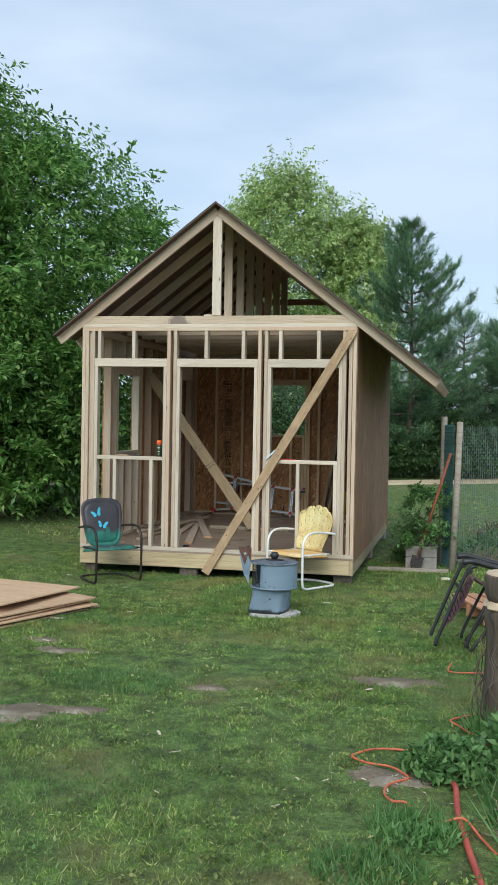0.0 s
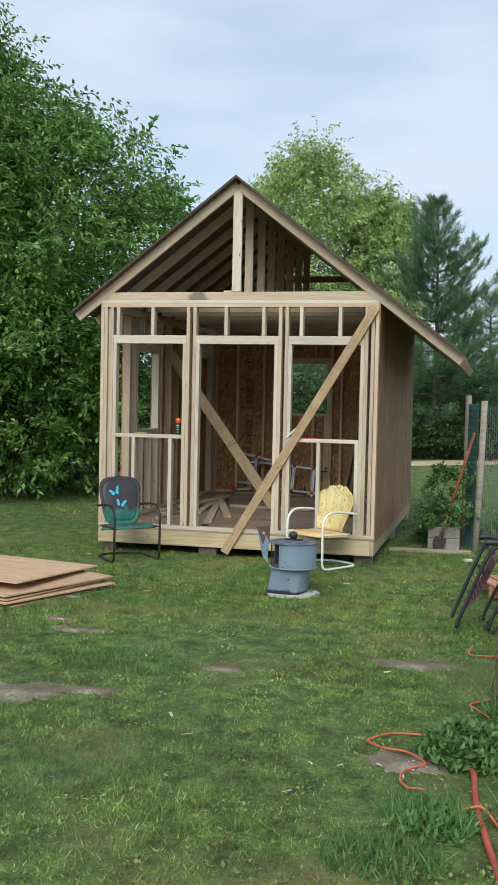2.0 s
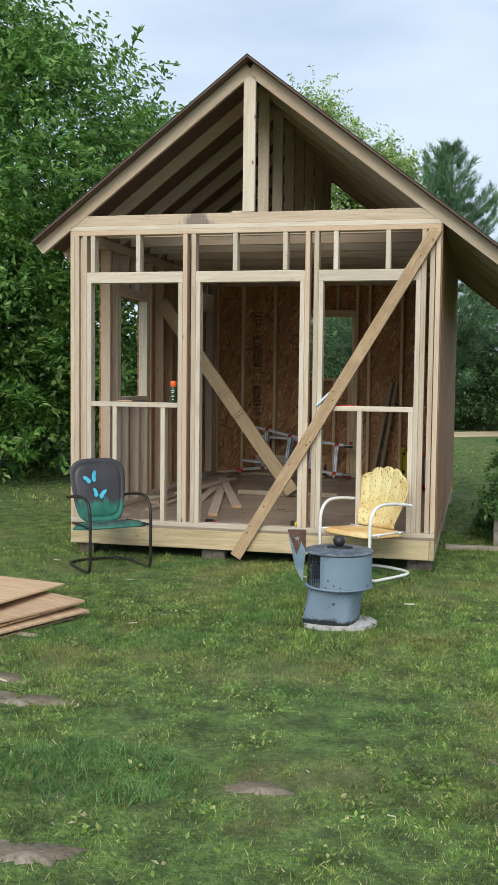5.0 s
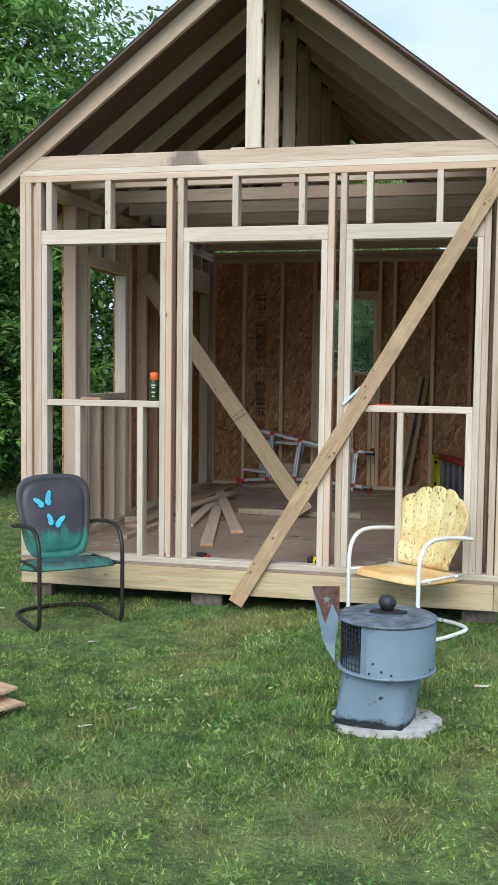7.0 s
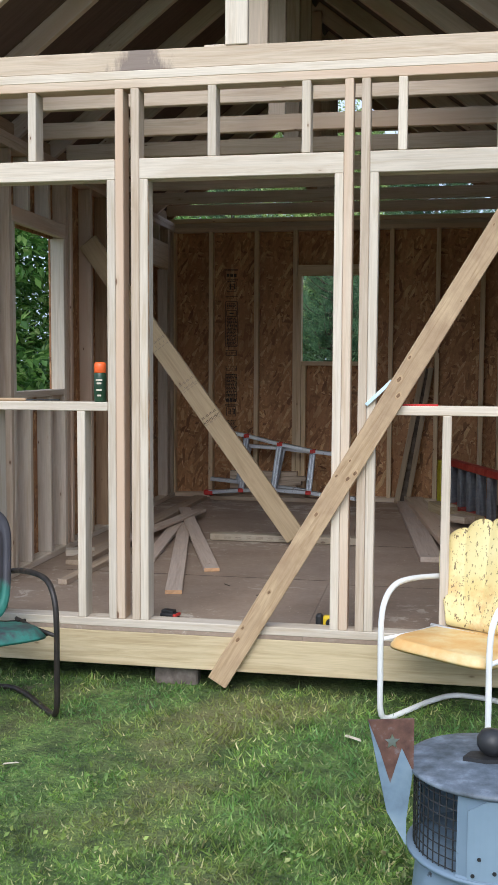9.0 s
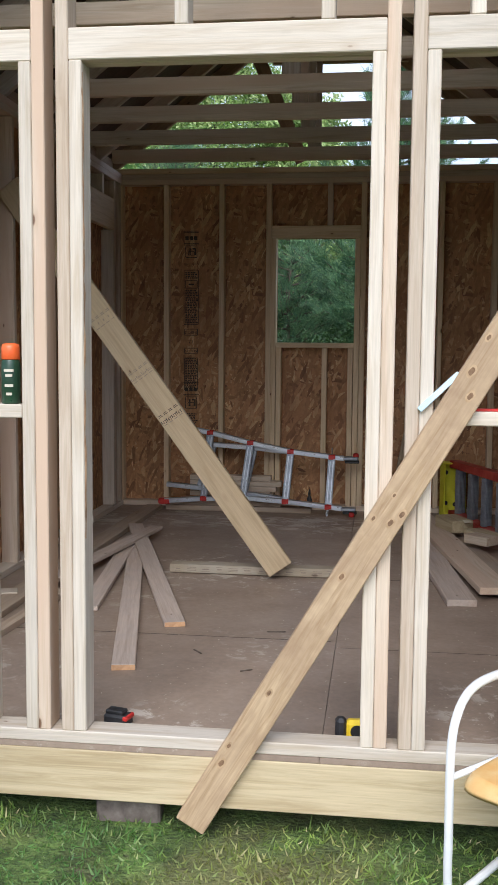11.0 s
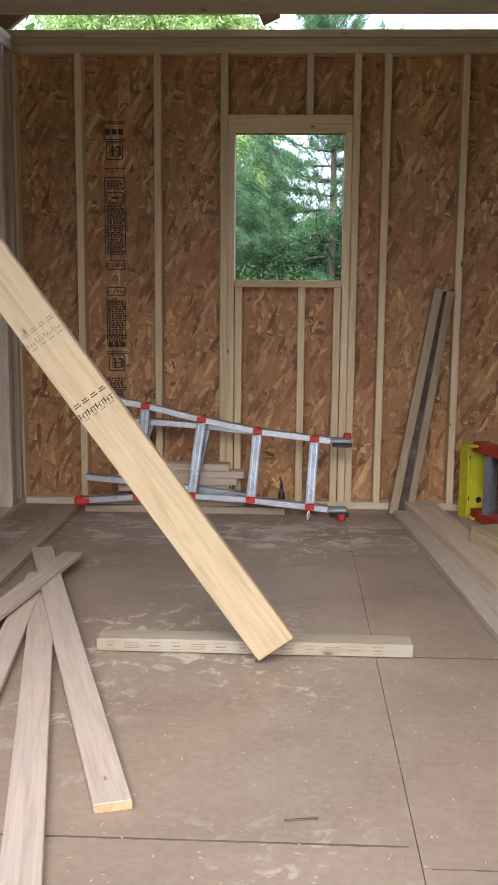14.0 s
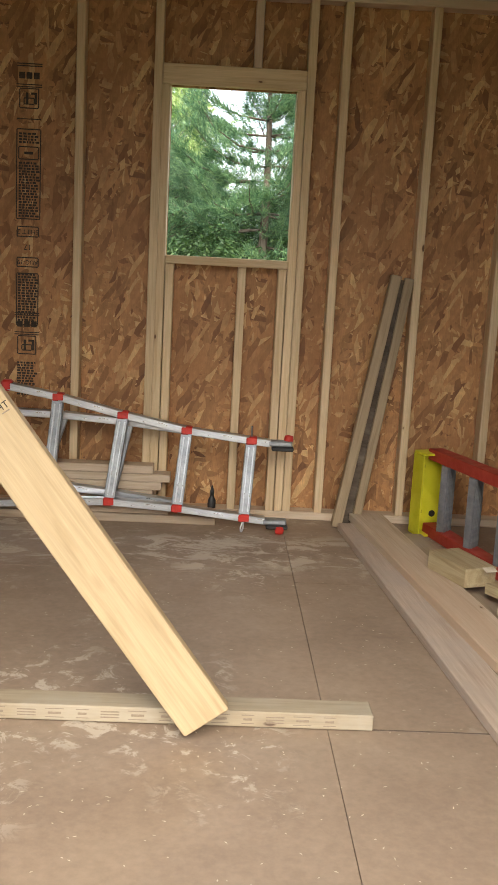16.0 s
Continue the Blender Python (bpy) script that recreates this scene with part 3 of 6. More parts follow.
for x0, x1, ys in ((0.0, SEAM, (0.0, 1.172, 2.39, 3.61, D)), (SEAM, W, (0.0, 1.09, 2.305, 3.53, D))):
    for y0, y1 in zip(ys, ys[1:]):
        cx, cy = (x0 + x1) / 2, (y0 + y1) / 2
        p = part("floor_panel", block(x1 - x0 - 0.002, y1 - y0 - 0.003, 0.018, 0), FLOORPAINT, floor, m=pose(cx, cy, FLOOR - 0.009))
for x0, x1, y, w_ in ((0.30, SEAM - 0.02, 1.172, 0.006), (0.9, SEAM - 0.02, 2.39, 0.005), (SEAM + 0.02, 2.3, 2.305, 0.005), (SEAM + 0.02, 2.9, 1.09, 0.0025)):
    part("dirty_joint", block(x1 - x0, w_, 0.0016, 0), JOINTDIRT, floor, "floor joint packed with dark dirt", m=pose((x0 + x1) / 2, y, FLOOR + 0.0006))
blocks_under = ((1.24, 0.11, 0.20, 0.10, BRICK, "brick"), (2.93, 0.16, 0.20, 0.10, BRICK, "brick"), (0.12, 0.12, 0.14, 0.14, BARK, "timber"), (1.24, 2.3, 0.3, 0.2, BLOCKGREY, "block"), (2.9, 2.3, 0.3, 0.2, BLOCKGREY, "block"), (0.1, 2.3, 0.3, 0.2, BLOCKGREY, "block"), (0.1, 4.4, 0.3, 0.2, BLOCKGREY, "block"), (2.9, 4.4, 0.3, 0.2, BLOCKGREY, "block"))
for x, y, sx, sy, mat, kind in blocks_under:
    ob = part("foundation_" + kind, block(sx, sy, 0.12, 0.008), mat, m=pose(x, y, 0.034, 0, 0, random.uniform(-6, 6)))
    tagged(ob, "weathered " + kind + " bearing the shed's floor frame", "footing", "blocks under the shed")

# ---- front wall ----
front = thing("wall_front", "open front wall of bare pine studs", "wall", kind="structure")


def front_stud(name, x, z0, z1, mat=PINE, w=T, deep=S, y=0.0):
    return board(name, (x + w / 2, y + deep / 2, z0), (x + w / 2, y + deep / 2, z1), deep, w, mat, front, side=(0, 1, 0))


base = FLOOR + T
board("bottom_plate", (0, S / 2, FLOOR + T / 2), (W, S / 2, FLOOR + T / 2), S, T, PINE_PLAIN, front, side=(0, 1, 0))
board("top_plate", (0, S / 2, PLATE + T / 2), (W, S / 2, PLATE + T / 2), S, T, PINE, front, side=(0, 1, 0))
board("top_plate", (0, S / 2, PLATE + 1.5 * T), (W, S / 2, PLATE + 1.5 * T), S, T, PINE_PLAIN, front, side=(0, 1, 0))
# corner posts, kings and jacks
for x in (0.0, 0.0395, 0.108):
    front_stud("stud", x, base, PLATE)
front_stud("stud", 0.0785, base, PLATE, w=0.028, deep=0.06, y=0.028)
front_stud("cripple_stud", 0.180, 2.37, PLATE, PINE_PLAIN)
HEAD_B, HEAD_T = 2.281, 2.370
for x in (0.1475, 0.9425, 1.0925, 1.9535, 2.1025, 2.864):
    front_stud("jack_stud", x, base, HEAD_B, PINE_PLAIN)
for x in (0.9815, 1.0535, 1.9925, 2.0635, 2.903):
    front_stud("king_stud", x, base, PLATE)
front_stud("stud", 2.968, base, PLATE, deep=0.075, y=0.014)
front_stud("stud", W - T, base, PLATE)
for x0, x1 in ((0.1465, 0.981), (1.092, 1.992), (2.102, 2.9025)):
    board("header", (x0, T / 2, (HEAD_B + HEAD_T) / 2), (x1, T / 2, (HEAD_B + HEAD_T) / 2), 0.089, T, PINE_PLAIN, front)
    board("header", (x0, T * 1.5 + 0.012, (HEAD_B + HEAD_T) / 2), (x1, T * 1.5 + 0.012, (HEAD_B + HEAD_T) / 2), 0.089, T, PINE_PLAIN, front)
for x in (0.577, 1.400, 1.811, 2.217, 2.626):
    front_stud("cripple_stud", x, HEAD_T, PLATE, PINE_PLAIN)
for x0, x1 in ((0.186, 0.942), (2.141, 2.8635)):
    board("window_sill", (x0, S / 2, 1.277), (x1, S / 2, 1.277), S, 0.040, PINE_PLAIN, front, side=(0, 1, 0))
for x in (0.375, 0.796, 2.425, 2.8255):
    front_stud("cripple_stud", x, base, 1.257, PINE_PLAIN)
rw = random.Random(41)
wane = [(1.129 + rw.uniform(-0.003, 0.002), 0.010 + rw.uniform(-0.004, 0.004), 0.9 + 0.045 * k) for k in range(31)]
part("wane_edge", tube(wane, 0.0055, 6), WANE, front, "rough brown wane along a jack stud")
# the slanting brace nailed over the face
brace = board("brace", (1.455, -0.0195, 0.050), (3.010, -0.0195, 2.665), 0.094, T, BRACE, front, side=(-1, 0, 0.6), label="rough stained diagonal brace across the door opening")
rk = random.Random(17)
for q in range(18):
    along, across, size = rk.uniform(-1.48, 1.45), rk.uniform(-0.034, 0.034), rk.uniform(0.003, 0.0095)
    for s_ in (-1, 1):
        for f, mat, up in ((1.7, KNOTRING, 0.0193 + 0.00004 * q), (1.0, KNOT, 0.0203 + 0.00004 * q)):
            ring = [(along + size * f * 1.35 * math.cos(w * 0.5236), across + size * f * (0.8 + 0.15 * math.sin(w * 2.1)) * math.sin(w * 0.5236)) for w in range(12)]
            bm = bmesh.new()
            vs = [bm.verts.new((x, s_ * up, z)) for x, z in (ring if s_ < 0 else ring[::-1])]
            bm.faces.new(vs)
            part("knot", bm, mat, brace)

# ---- gable and roof frame ----
roof = thing("roof", "gable roof of bare rafters under plywood", "roof", kind="structure")
RAFT = 0.120               # upright thickness of the rafters
DECK = 0.018


def rafters(y, x_left=EAVE_L, x_right=EAVE_R, mat=PINE, post=True, beam=True, name="rafter", z_beam=None):
    """A pair of rafters with the tie beam and the king post."""
    behind = 0.078 if beam else 0.0
    for xe in (x_left, x_right):
        ca, sa = 1 / math.hypot(1, SLOPE), SLOPE / math.hypot(1, SLOPE)
        drop = DECK + RAFT / 2
        board(name, (RIDGE_X, y + behind, RIDGE_Z - drop), (xe, y + behind, roof_z(xe) - drop), RAFT * ca, T, mat, roof, side=(0, 0, 1))
    if beam:
        zb = z_beam
        half = (RIDGE_Z - 0.16 - (zb + 0.05)) / SLOPE
        board("tie_beam", (max(0.0, RIDGE_X - half), y, zb), (min(W, RIDGE_X + half), y, zb), 0.086, T, mat, roof)
    if post:
        board("king_post", (RIDGE_X + 0.003, y + 0.039, (zb + 0.045 if not y < 0.1 else PLATE + 0.165)), (RIDGE_X + 0.003, y + 0.039, RIDGE_Z - 0.12), 0.092, T, mat, roof, side=(1, 0, 0))


rafters(0.019, mat=PINE, post=False, beam=False)
board("tie_beam", (0.005, 0.023, PLATE + 2 * T + 0.043), (W - 0.03, 0.023, PLATE + 2 * T + 0.043), 0.086, T, PINE_SOOTY, roof, label="front tie beam with a blackened mill mark")
board("king_post", (RIDGE_X, 0.019, PLATE + 2 * T + 0.088), (RIDGE_X, 0.019, RIDGE_Z - 0.14), 0.098, T, PINE_PLAIN, roof, side=(1, 0, 0))
board("packing_block", (1.375, 0.06, PLATE + 2 * T + 0.060), (1.475, 0.06, PLATE + 2 * T + 0.060), 0.09, T, PINE_PLAIN, roof)
TRUSSES = (0.50, 1.098, 1.652, 2.205, 2.79, 3.412, 4.015)
for y in TRUSSES:
    rafters(y, mat=PINE, z_beam=PLATE_B + 2 * T + 0.043)
rafters(D - 0.045, mat=OLD, post=False, beam=False)
board("gable_plate", (0.0, D - 0.045, PLATE_B + 2.5 * T + 0.002), (W, D - 0.045, PLATE_B + 2.5 * T + 0.002), 0.089, T, PINE_WARM, roof, side=(0, 1, 0))
board("gable_strut", (1.42, 4.42, 2.78), (1.07, 4.42, 3.56), 0.095, T, OLD, roof, side=(1, 0, 0))
board("gable_rail", (1.20, 4.44, 3.50), (2.15, 4.44, 3.50), 0.089, T, OLD, roof)
Y0, Y1 = -0.11, 4.78
for sgn, xe in ((-1, EAVE_L - 0.02), (1, EAVE_R + 0.02)):
    ys = (Y0, 1.11, 2.33, 3.55, Y1)
    for y0, y1 in zip(ys, ys[1:]):
        run = abs(xe - RIDGE_X)
        ln = math.hypot(run, run * SLOPE)
        ang = math.degrees(math.atan(SLOPE)) * sgn
        cx, cz = (RIDGE_X + xe) / 2, (RIDGE_Z + roof_z(xe)) / 2
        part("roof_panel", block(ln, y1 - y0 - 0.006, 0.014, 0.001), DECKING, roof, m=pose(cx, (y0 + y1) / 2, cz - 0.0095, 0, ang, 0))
        part("roof_felt", block(ln + 0.005, y1 - y0, 0.004, 0), SHINGLE, roof, m=pose(cx, (y0 + y1) / 2, cz + 0.004, 0, ang, 0))

# unseen boards added above the side walls to keep sky light out of the inside
for x in (0.006, W - 0.006):
    board("frieze_board", (x, 0.10, 2.775), (x, D - 0.02, 2.775), 0.105, 0.012, OLD, roof, side=(0, 0, 1))

# ---- left wall ----
left = thing("wall_left", "stud wall sheathed outside, with an unglazed window", "wall", kind="structure")


def side_stud(parent, x, y, z0, z1, mat=PINE, name="stud"):
    return board(name, (x + S / 2, y + T / 2, z0), (x + S / 2, y + T / 2, z1), S, T, mat, parent, side=(1, 0, 0))


for x, parent in ((0.0, left),):
    board("bottom_plate", (S / 2, S, FLOOR + T / 2), (S / 2, D - S, FLOOR + T / 2), S, T, PINE_PLAIN, parent, side=(1, 0, 0))
    for k in (0.5, 1.5):
        board("top_plate", (S / 2, S, PLATE_B + k * T + 0.004), (S / 2, D - S, PLATE_B + k * T + 0.004), S, T, PINE, parent, side=(1, 0, 0))
    side_stud(parent, 0, 0.690, base, PLATE_B)
    for y in (0.895, 1.7585):
        side_stud(parent, 0, y, base, PLATE_B, name="king_stud")
    for y in (0.936, 1.72):
        side_stud(parent, 0, y, base, 2.25, PINE_PLAIN, "jack_stud")
    for y in (1.845, 2.232, 2.56, 2.90):
        side_stud(parent, 0, y, base, PLATE_B, OLD if y in (2.56, 2.90) else PINE)
    for y in (3.24, 4.26):
        side_stud(parent, 0, y, base, PLATE_B, name="king_stud")
    for y in (3.28, 4.22):
        side_stud(parent, 0, y, base, 2.29, PINE_PLAIN, "jack_stud")
    for y in (4.40,):
        side_stud(parent, 0, y, base, PLATE_B)
    board("header", (S - T / 2, 0.936, 2.295), (S - T / 2, 1.757, 2.295), 0.088, T, PINE, parent)
    board("header", (S - T / 2, 3.28, 2.40), (S - T / 2, 4.258, 2.40), 0.22, T, PINE_WARM, parent)
    board("window_sill", (S / 2, 0.974, 1.29), (S / 2, 1.72, 1.29), S, T, PINE_PLAIN, parent, side=(1, 0, 0))
    for y in (1.16, 1.47):
        side_stud(parent, 0, y, base, 1.271, PINE_PLAIN, "cripple_stud")
    for y in (1.16, 1.47, 3.60, 3.95):
        side_stud(parent, 0, y, 2.34 if y < 2 else 2.51, PLATE_B, PINE_PLAIN, "cripple_stud")
X_SH = -0.0065
for y0, y1, z0, z1 in ((0.69, 0.974, 0.12, 2.70), (0.974, 1.72, 0.12, 1.27), (0.974, 1.72, 2.25, 2.70), (1.72, 2.72, 0.12, 2.70), (2.72, 3.94, 0.12, 2.70), (3.94, D, 0.12, 2.70)):
    part("sheathing", block(y1 - y0, 0.012, z1 - z0, 0), OSB, left, m=pose(X_SH, (y0 + y1) / 2, (z0 + z1) / 2, 0, 0, 90))

# ---- right wall ----
right = thing("wall_right", "closed side wall of brown siding panels over studs", "wall", kind="structure")
board("bottom_plate", (W - S / 2, S, FLOOR + T / 2), (W - S / 2, D - S, FLOOR + T / 2), S, T, PINE_PLAIN, right, side=(1, 0, 0))
for k in (0.5, 1.5):
    board("top_plate", (W - S / 2, S, PLATE_B + k * T + 0.004), (W - S / 2, D - S, PLATE_B + k * T + 0.004), S, T, PINE, right, side=(1, 0, 0))
for k in range(1, 11):
    side_stud(right, W - S, 0.406 * k - 0.03, base, PLATE_B, OLD if k % 3 else PINE)
side_stud(right, W - S, 4.40, base, PLATE_B)
ys = (-0.005, 0.80, 2.02, 3.24, D + 0.012)
for y0, y1 in zip(ys, ys[1:]):
    part("siding_panel", block(2.50, 0.010, y1 - y0 - 0.014, 0.003), SIDING, right, m=Matrix(((0, 1, 0, W + 0.0065), (0, 0, 1, (y0 + y1) / 2), (1, 0, 0, 0.232 + 1.25), (0, 0, 0, 1))))

# ---- back wall ----
back = thing("wall_back", "strand board wall behind pine studs, with a window opening", "wall", kind="structure")
YB = D - S + 0.0


def back_stud(x, z0, z1, mat=PINE, name="stud", w=T):
    return board(name, (x + w / 2, YB + S / 2, z0), (x + w / 2, YB + S / 2, z1), S, w, mat, back, side=(0, 1, 0))


board("bottom_plate", (0.0, YB + S / 2, FLOOR + T / 2), (W, YB + S / 2, FLOOR + T / 2), S, T, PINE, back, side=(0, 1, 0))
for k in (0.5, 1.5):
    board("top_plate", (0.0, YB + S / 2, PLATE_B + k * T), (W, YB + S / 2, PLATE_B + k * T), S, T, PINE, back, side=(0, 1, 0))
for x in (0.0, 0.052, 0.400, 0.812, 1.158, 1.842, 1.996, 2.392, 2.770, 2.925, W - T):
    back_stud(x, base, PLATE_B, PINE_WARM)
for x in (1.196, 1.802):
    back_stud(x, base, 2.252, PINE_WARM, "jack_stud")
WX0, WX1, WZ0, WZ1 = 1.236, 1.802, 1.500, 2.252
board("header", (1.198, YB + T / 2 + 0.001, 2.296), (1.841, YB + T / 2 + 0.001, 2.296), 0.088, T, PINE_WARM, back)
board("window_sill", (WX0, YB + S / 2, WZ0 - T / 2), (WX1, YB + S / 2, WZ0 - T / 2), S, T, PINE_WARM, back, side=(0, 1, 0))
for x in (1.238, 1.573, 1.760):
    back_stud(x, base, WZ0 - T, PINE_WARM, "cripple_stud")
back_stud(1.60, 2.34, PLATE_B, PINE, "cripple_stud")
YO = D + 0.0065
for x0, x1, z0, z1 in ((-0.012, 0.613, 0.12, 2.76), (0.613, WX0, 0.12, 2.76), (WX0, WX1, 0.12, WZ0), (WX0, WX1, WZ1, 2.76), (WX1, 1.835, 0.12, 2.76), (1.835, W + 0.012, 0.12, 2.76)):
    part("sheathing", block(x1 - x0, 0.012, z1 - z0, 0), OSB, back, m=pose((x0 + x1) / 2, YO, (z0 + z1) / 2))

# ---- ground, road ----
def near_ground():
    """One lawn sheet, finely meshed about the shed and coarse out to the horizon."""
    bm = bmesh.new()
    xs = sorted(set([-900, -300, -120, -60, -30, -18] + [i * 0.5 for i in range(-24, 29)] + [18, 30, 60, 120, 300, 900]))
    ys = sorted(set([-900, -300, -100, -50, -30, -20] + [i * 0.5 for i in range(-28, 25)] + [14, 18, 24, 30, 40, 60, 120, 300, 900]))
    grid = {}
    for i, x in enumerate(xs):
        for j, y in enumerate(ys):
            z = 0.0
            if abs(x) < 14 and -14 < y < 12:
                z = 0.018 * noise.noise(Vector((x * 0.6, y * 0.6, 3.1)))
            grid[i, j] = bm.verts.new((x, y, z))
    for i in range(len(xs) - 1):
        for j in range(len(ys) - 1):
            bm.faces.new((grid[i, j], grid[i + 1, j], grid[i + 1, j + 1], grid[i, j + 1]))
    return bm


def ground_z(x, y):
    return 0.018 * noise.noise(Vector((x * 0.6, y * 0.6, 3.1))) if abs(x) < 14 and -14 < y < 12 else 0.0


tagged(part("ground", near_ground(), LAWN, smooth=True), "mown lawn with worn dry and bare spots", "lawn", kind="structure")
road = slab([(-60, -8.2), (0.0, 15.2), (6.0, 20.0), (40, 42.0), (40, 45.0), (5.0, 21.6), (-1.0, 16.6), (-60, -6.6)], 0.008, 0.02)
tagged(part("road", road, ROADDIRT), "pale sandy track beyond the lawn", "track", kind="structure")


def blot(rx, ry, seed, n=72, h=0.008):
    r = random.Random(seed)
    ph = [r.uniform(0, 6.28) for _ in range(5)]
    out = []
    for k in range(n):
        a = 2 * math.pi * k / n
        f = 1 + 0.22 * math.sin(2 * a + ph[0]) + 0.16 * math.sin(3 * a + ph[1]) + 0.12 * math.sin(5 * a + ph[2]) + 0.10 * math.sin(9 * a + ph[3]) + 0.10 * math.sin(17 * a + ph[4]) + r.uniform(-0.10, 0.10)
        out.append((rx * f * math.cos(a), ry * f * math.sin(a)))
    bm = bmesh.new()
    c = bm.verts.new((0, 0, h))
    mid = [bm.verts.new((0.6 * x, 0.6 * y, h * 0.9)) for x, y in out]
    rim = [bm.verts.new((x, y, -0.012)) for x, y in out]
    for k in range(n):
        bm.faces.new((c, mid[k], mid[(k + 1) % n]))
        bm.faces.new((mid[k], rim[k], rim[(k + 1) % n], mid[(k + 1) % n]))
    return bm


PATCHES = [(1.60, -5.15, 0.42, 0.17), (2.0, -5.02, 0.16, 0.09), (3.75, -3.9, 0.30, 0.13), (2.62, -4.35, 0.11, 0.07), (1.3, -3.62, 0.22, 0.10), (1.05, -3.35, 0.16, 0.07), (1.75, -6.1, 0.14, 0.10), (3.85, -5.65, 0.20, 0.16), (3.95, -7.2, 0.18, 0.17)]
for i, (x, y, rx, ry) in enumerate(PATCHES):
    ob = part("bare_patch", blot(rx, ry, i), DIRT, m=pose(x, y, ground_z(x, y) + 0.006), smooth=True)
    tagged(ob, "trodden bare soil showing through the lawn", "bare soil", "bare patches", kind="structure")


# ---- meshes of many small leaves ----
def leaf_mesh(name, pts, dirs, ups, length, width, fold=0.25):
    """Each leaf is a folded diamond: base, two sides, tip."""
    n = len(pts)
    L, Wd = np.broadcast_to(np.asarray(length), (n,))[:, None], np.broadcast_to(np.asarray(width), (n,))[:, None]
    d = dirs / np.linalg.norm(dirs, axis=1, keepdims=True)
    s = np.cross(d, ups)
    s /= np.linalg.norm(s, axis=1, keepdims=True) + 1e-9
    u = np.cross(s, d)
    v = np.empty((n, 4, 3))
    v[:, 0] = pts
    v[:, 1] = pts + d * L * 0.45 + s * Wd * 0.5 + u * Wd * fold
    v[:, 2] = pts + d * L
    v[:, 3] = pts + d * L * 0.45 - s * Wd * 0.5 + u * Wd * fold
    idx = (np.arange(n)[:, None] * 4 + np.array([0, 1, 2, 0, 2, 3])).reshape(-1)
    return tri_mesh(name, v.reshape(-1, 3), idx)


def spike_mesh(name, pts, dirs, length, width):
    """Each blade or needle is one narrow triangle."""
    n = len(pts)
    L, Wd = np.broadcast_to(np.asarray(length), (n,))[:, None], np.broadcast_to(np.asarray(width), (n,))[:, None]
    d = dirs / np.linalg.norm(dirs, axis=1, keepdims=True)
    s = np.cross(d, np.random.normal(size=(n, 3)))
    s /= np.linalg.norm(s, axis=1, keepdims=True) + 1e-9
    v = np.empty((n, 3, 3))
    v[:, 0], v[:, 1], v[:, 2] = pts - s * Wd / 2, pts + s * Wd / 2, pts + d * L
    return tri_mesh(name, v.reshape(-1, 3), np.arange(n * 3))


def tri_mesh(name, verts, idx):
    me = bpy.data.meshes.new(name)
    nf = len(idx) // 3
    me.vertices.add(len(verts))
    me.vertices.foreach_set("co", np.ascontiguousarray(verts, dtype=np.float32).reshape(-1))
    me.loops.add(len(idx))
    me.loops.foreach_set("vertex_index", np.ascontiguousarray(idx, dtype=np.int32))
    me.polygons.add(nf)
    me.polygons.foreach_set("loop_start", np.arange(0, nf * 3, 3, dtype=np.int32))
    me.update(calc_edges=True)
    return me


def leafy(name, me, material, parent=None, m=None):
    me.materials.append(material)
    ob = new(name, me)
    ob.parent = parent
    if m is not None:
        ob.matrix_basis = m
    return ob


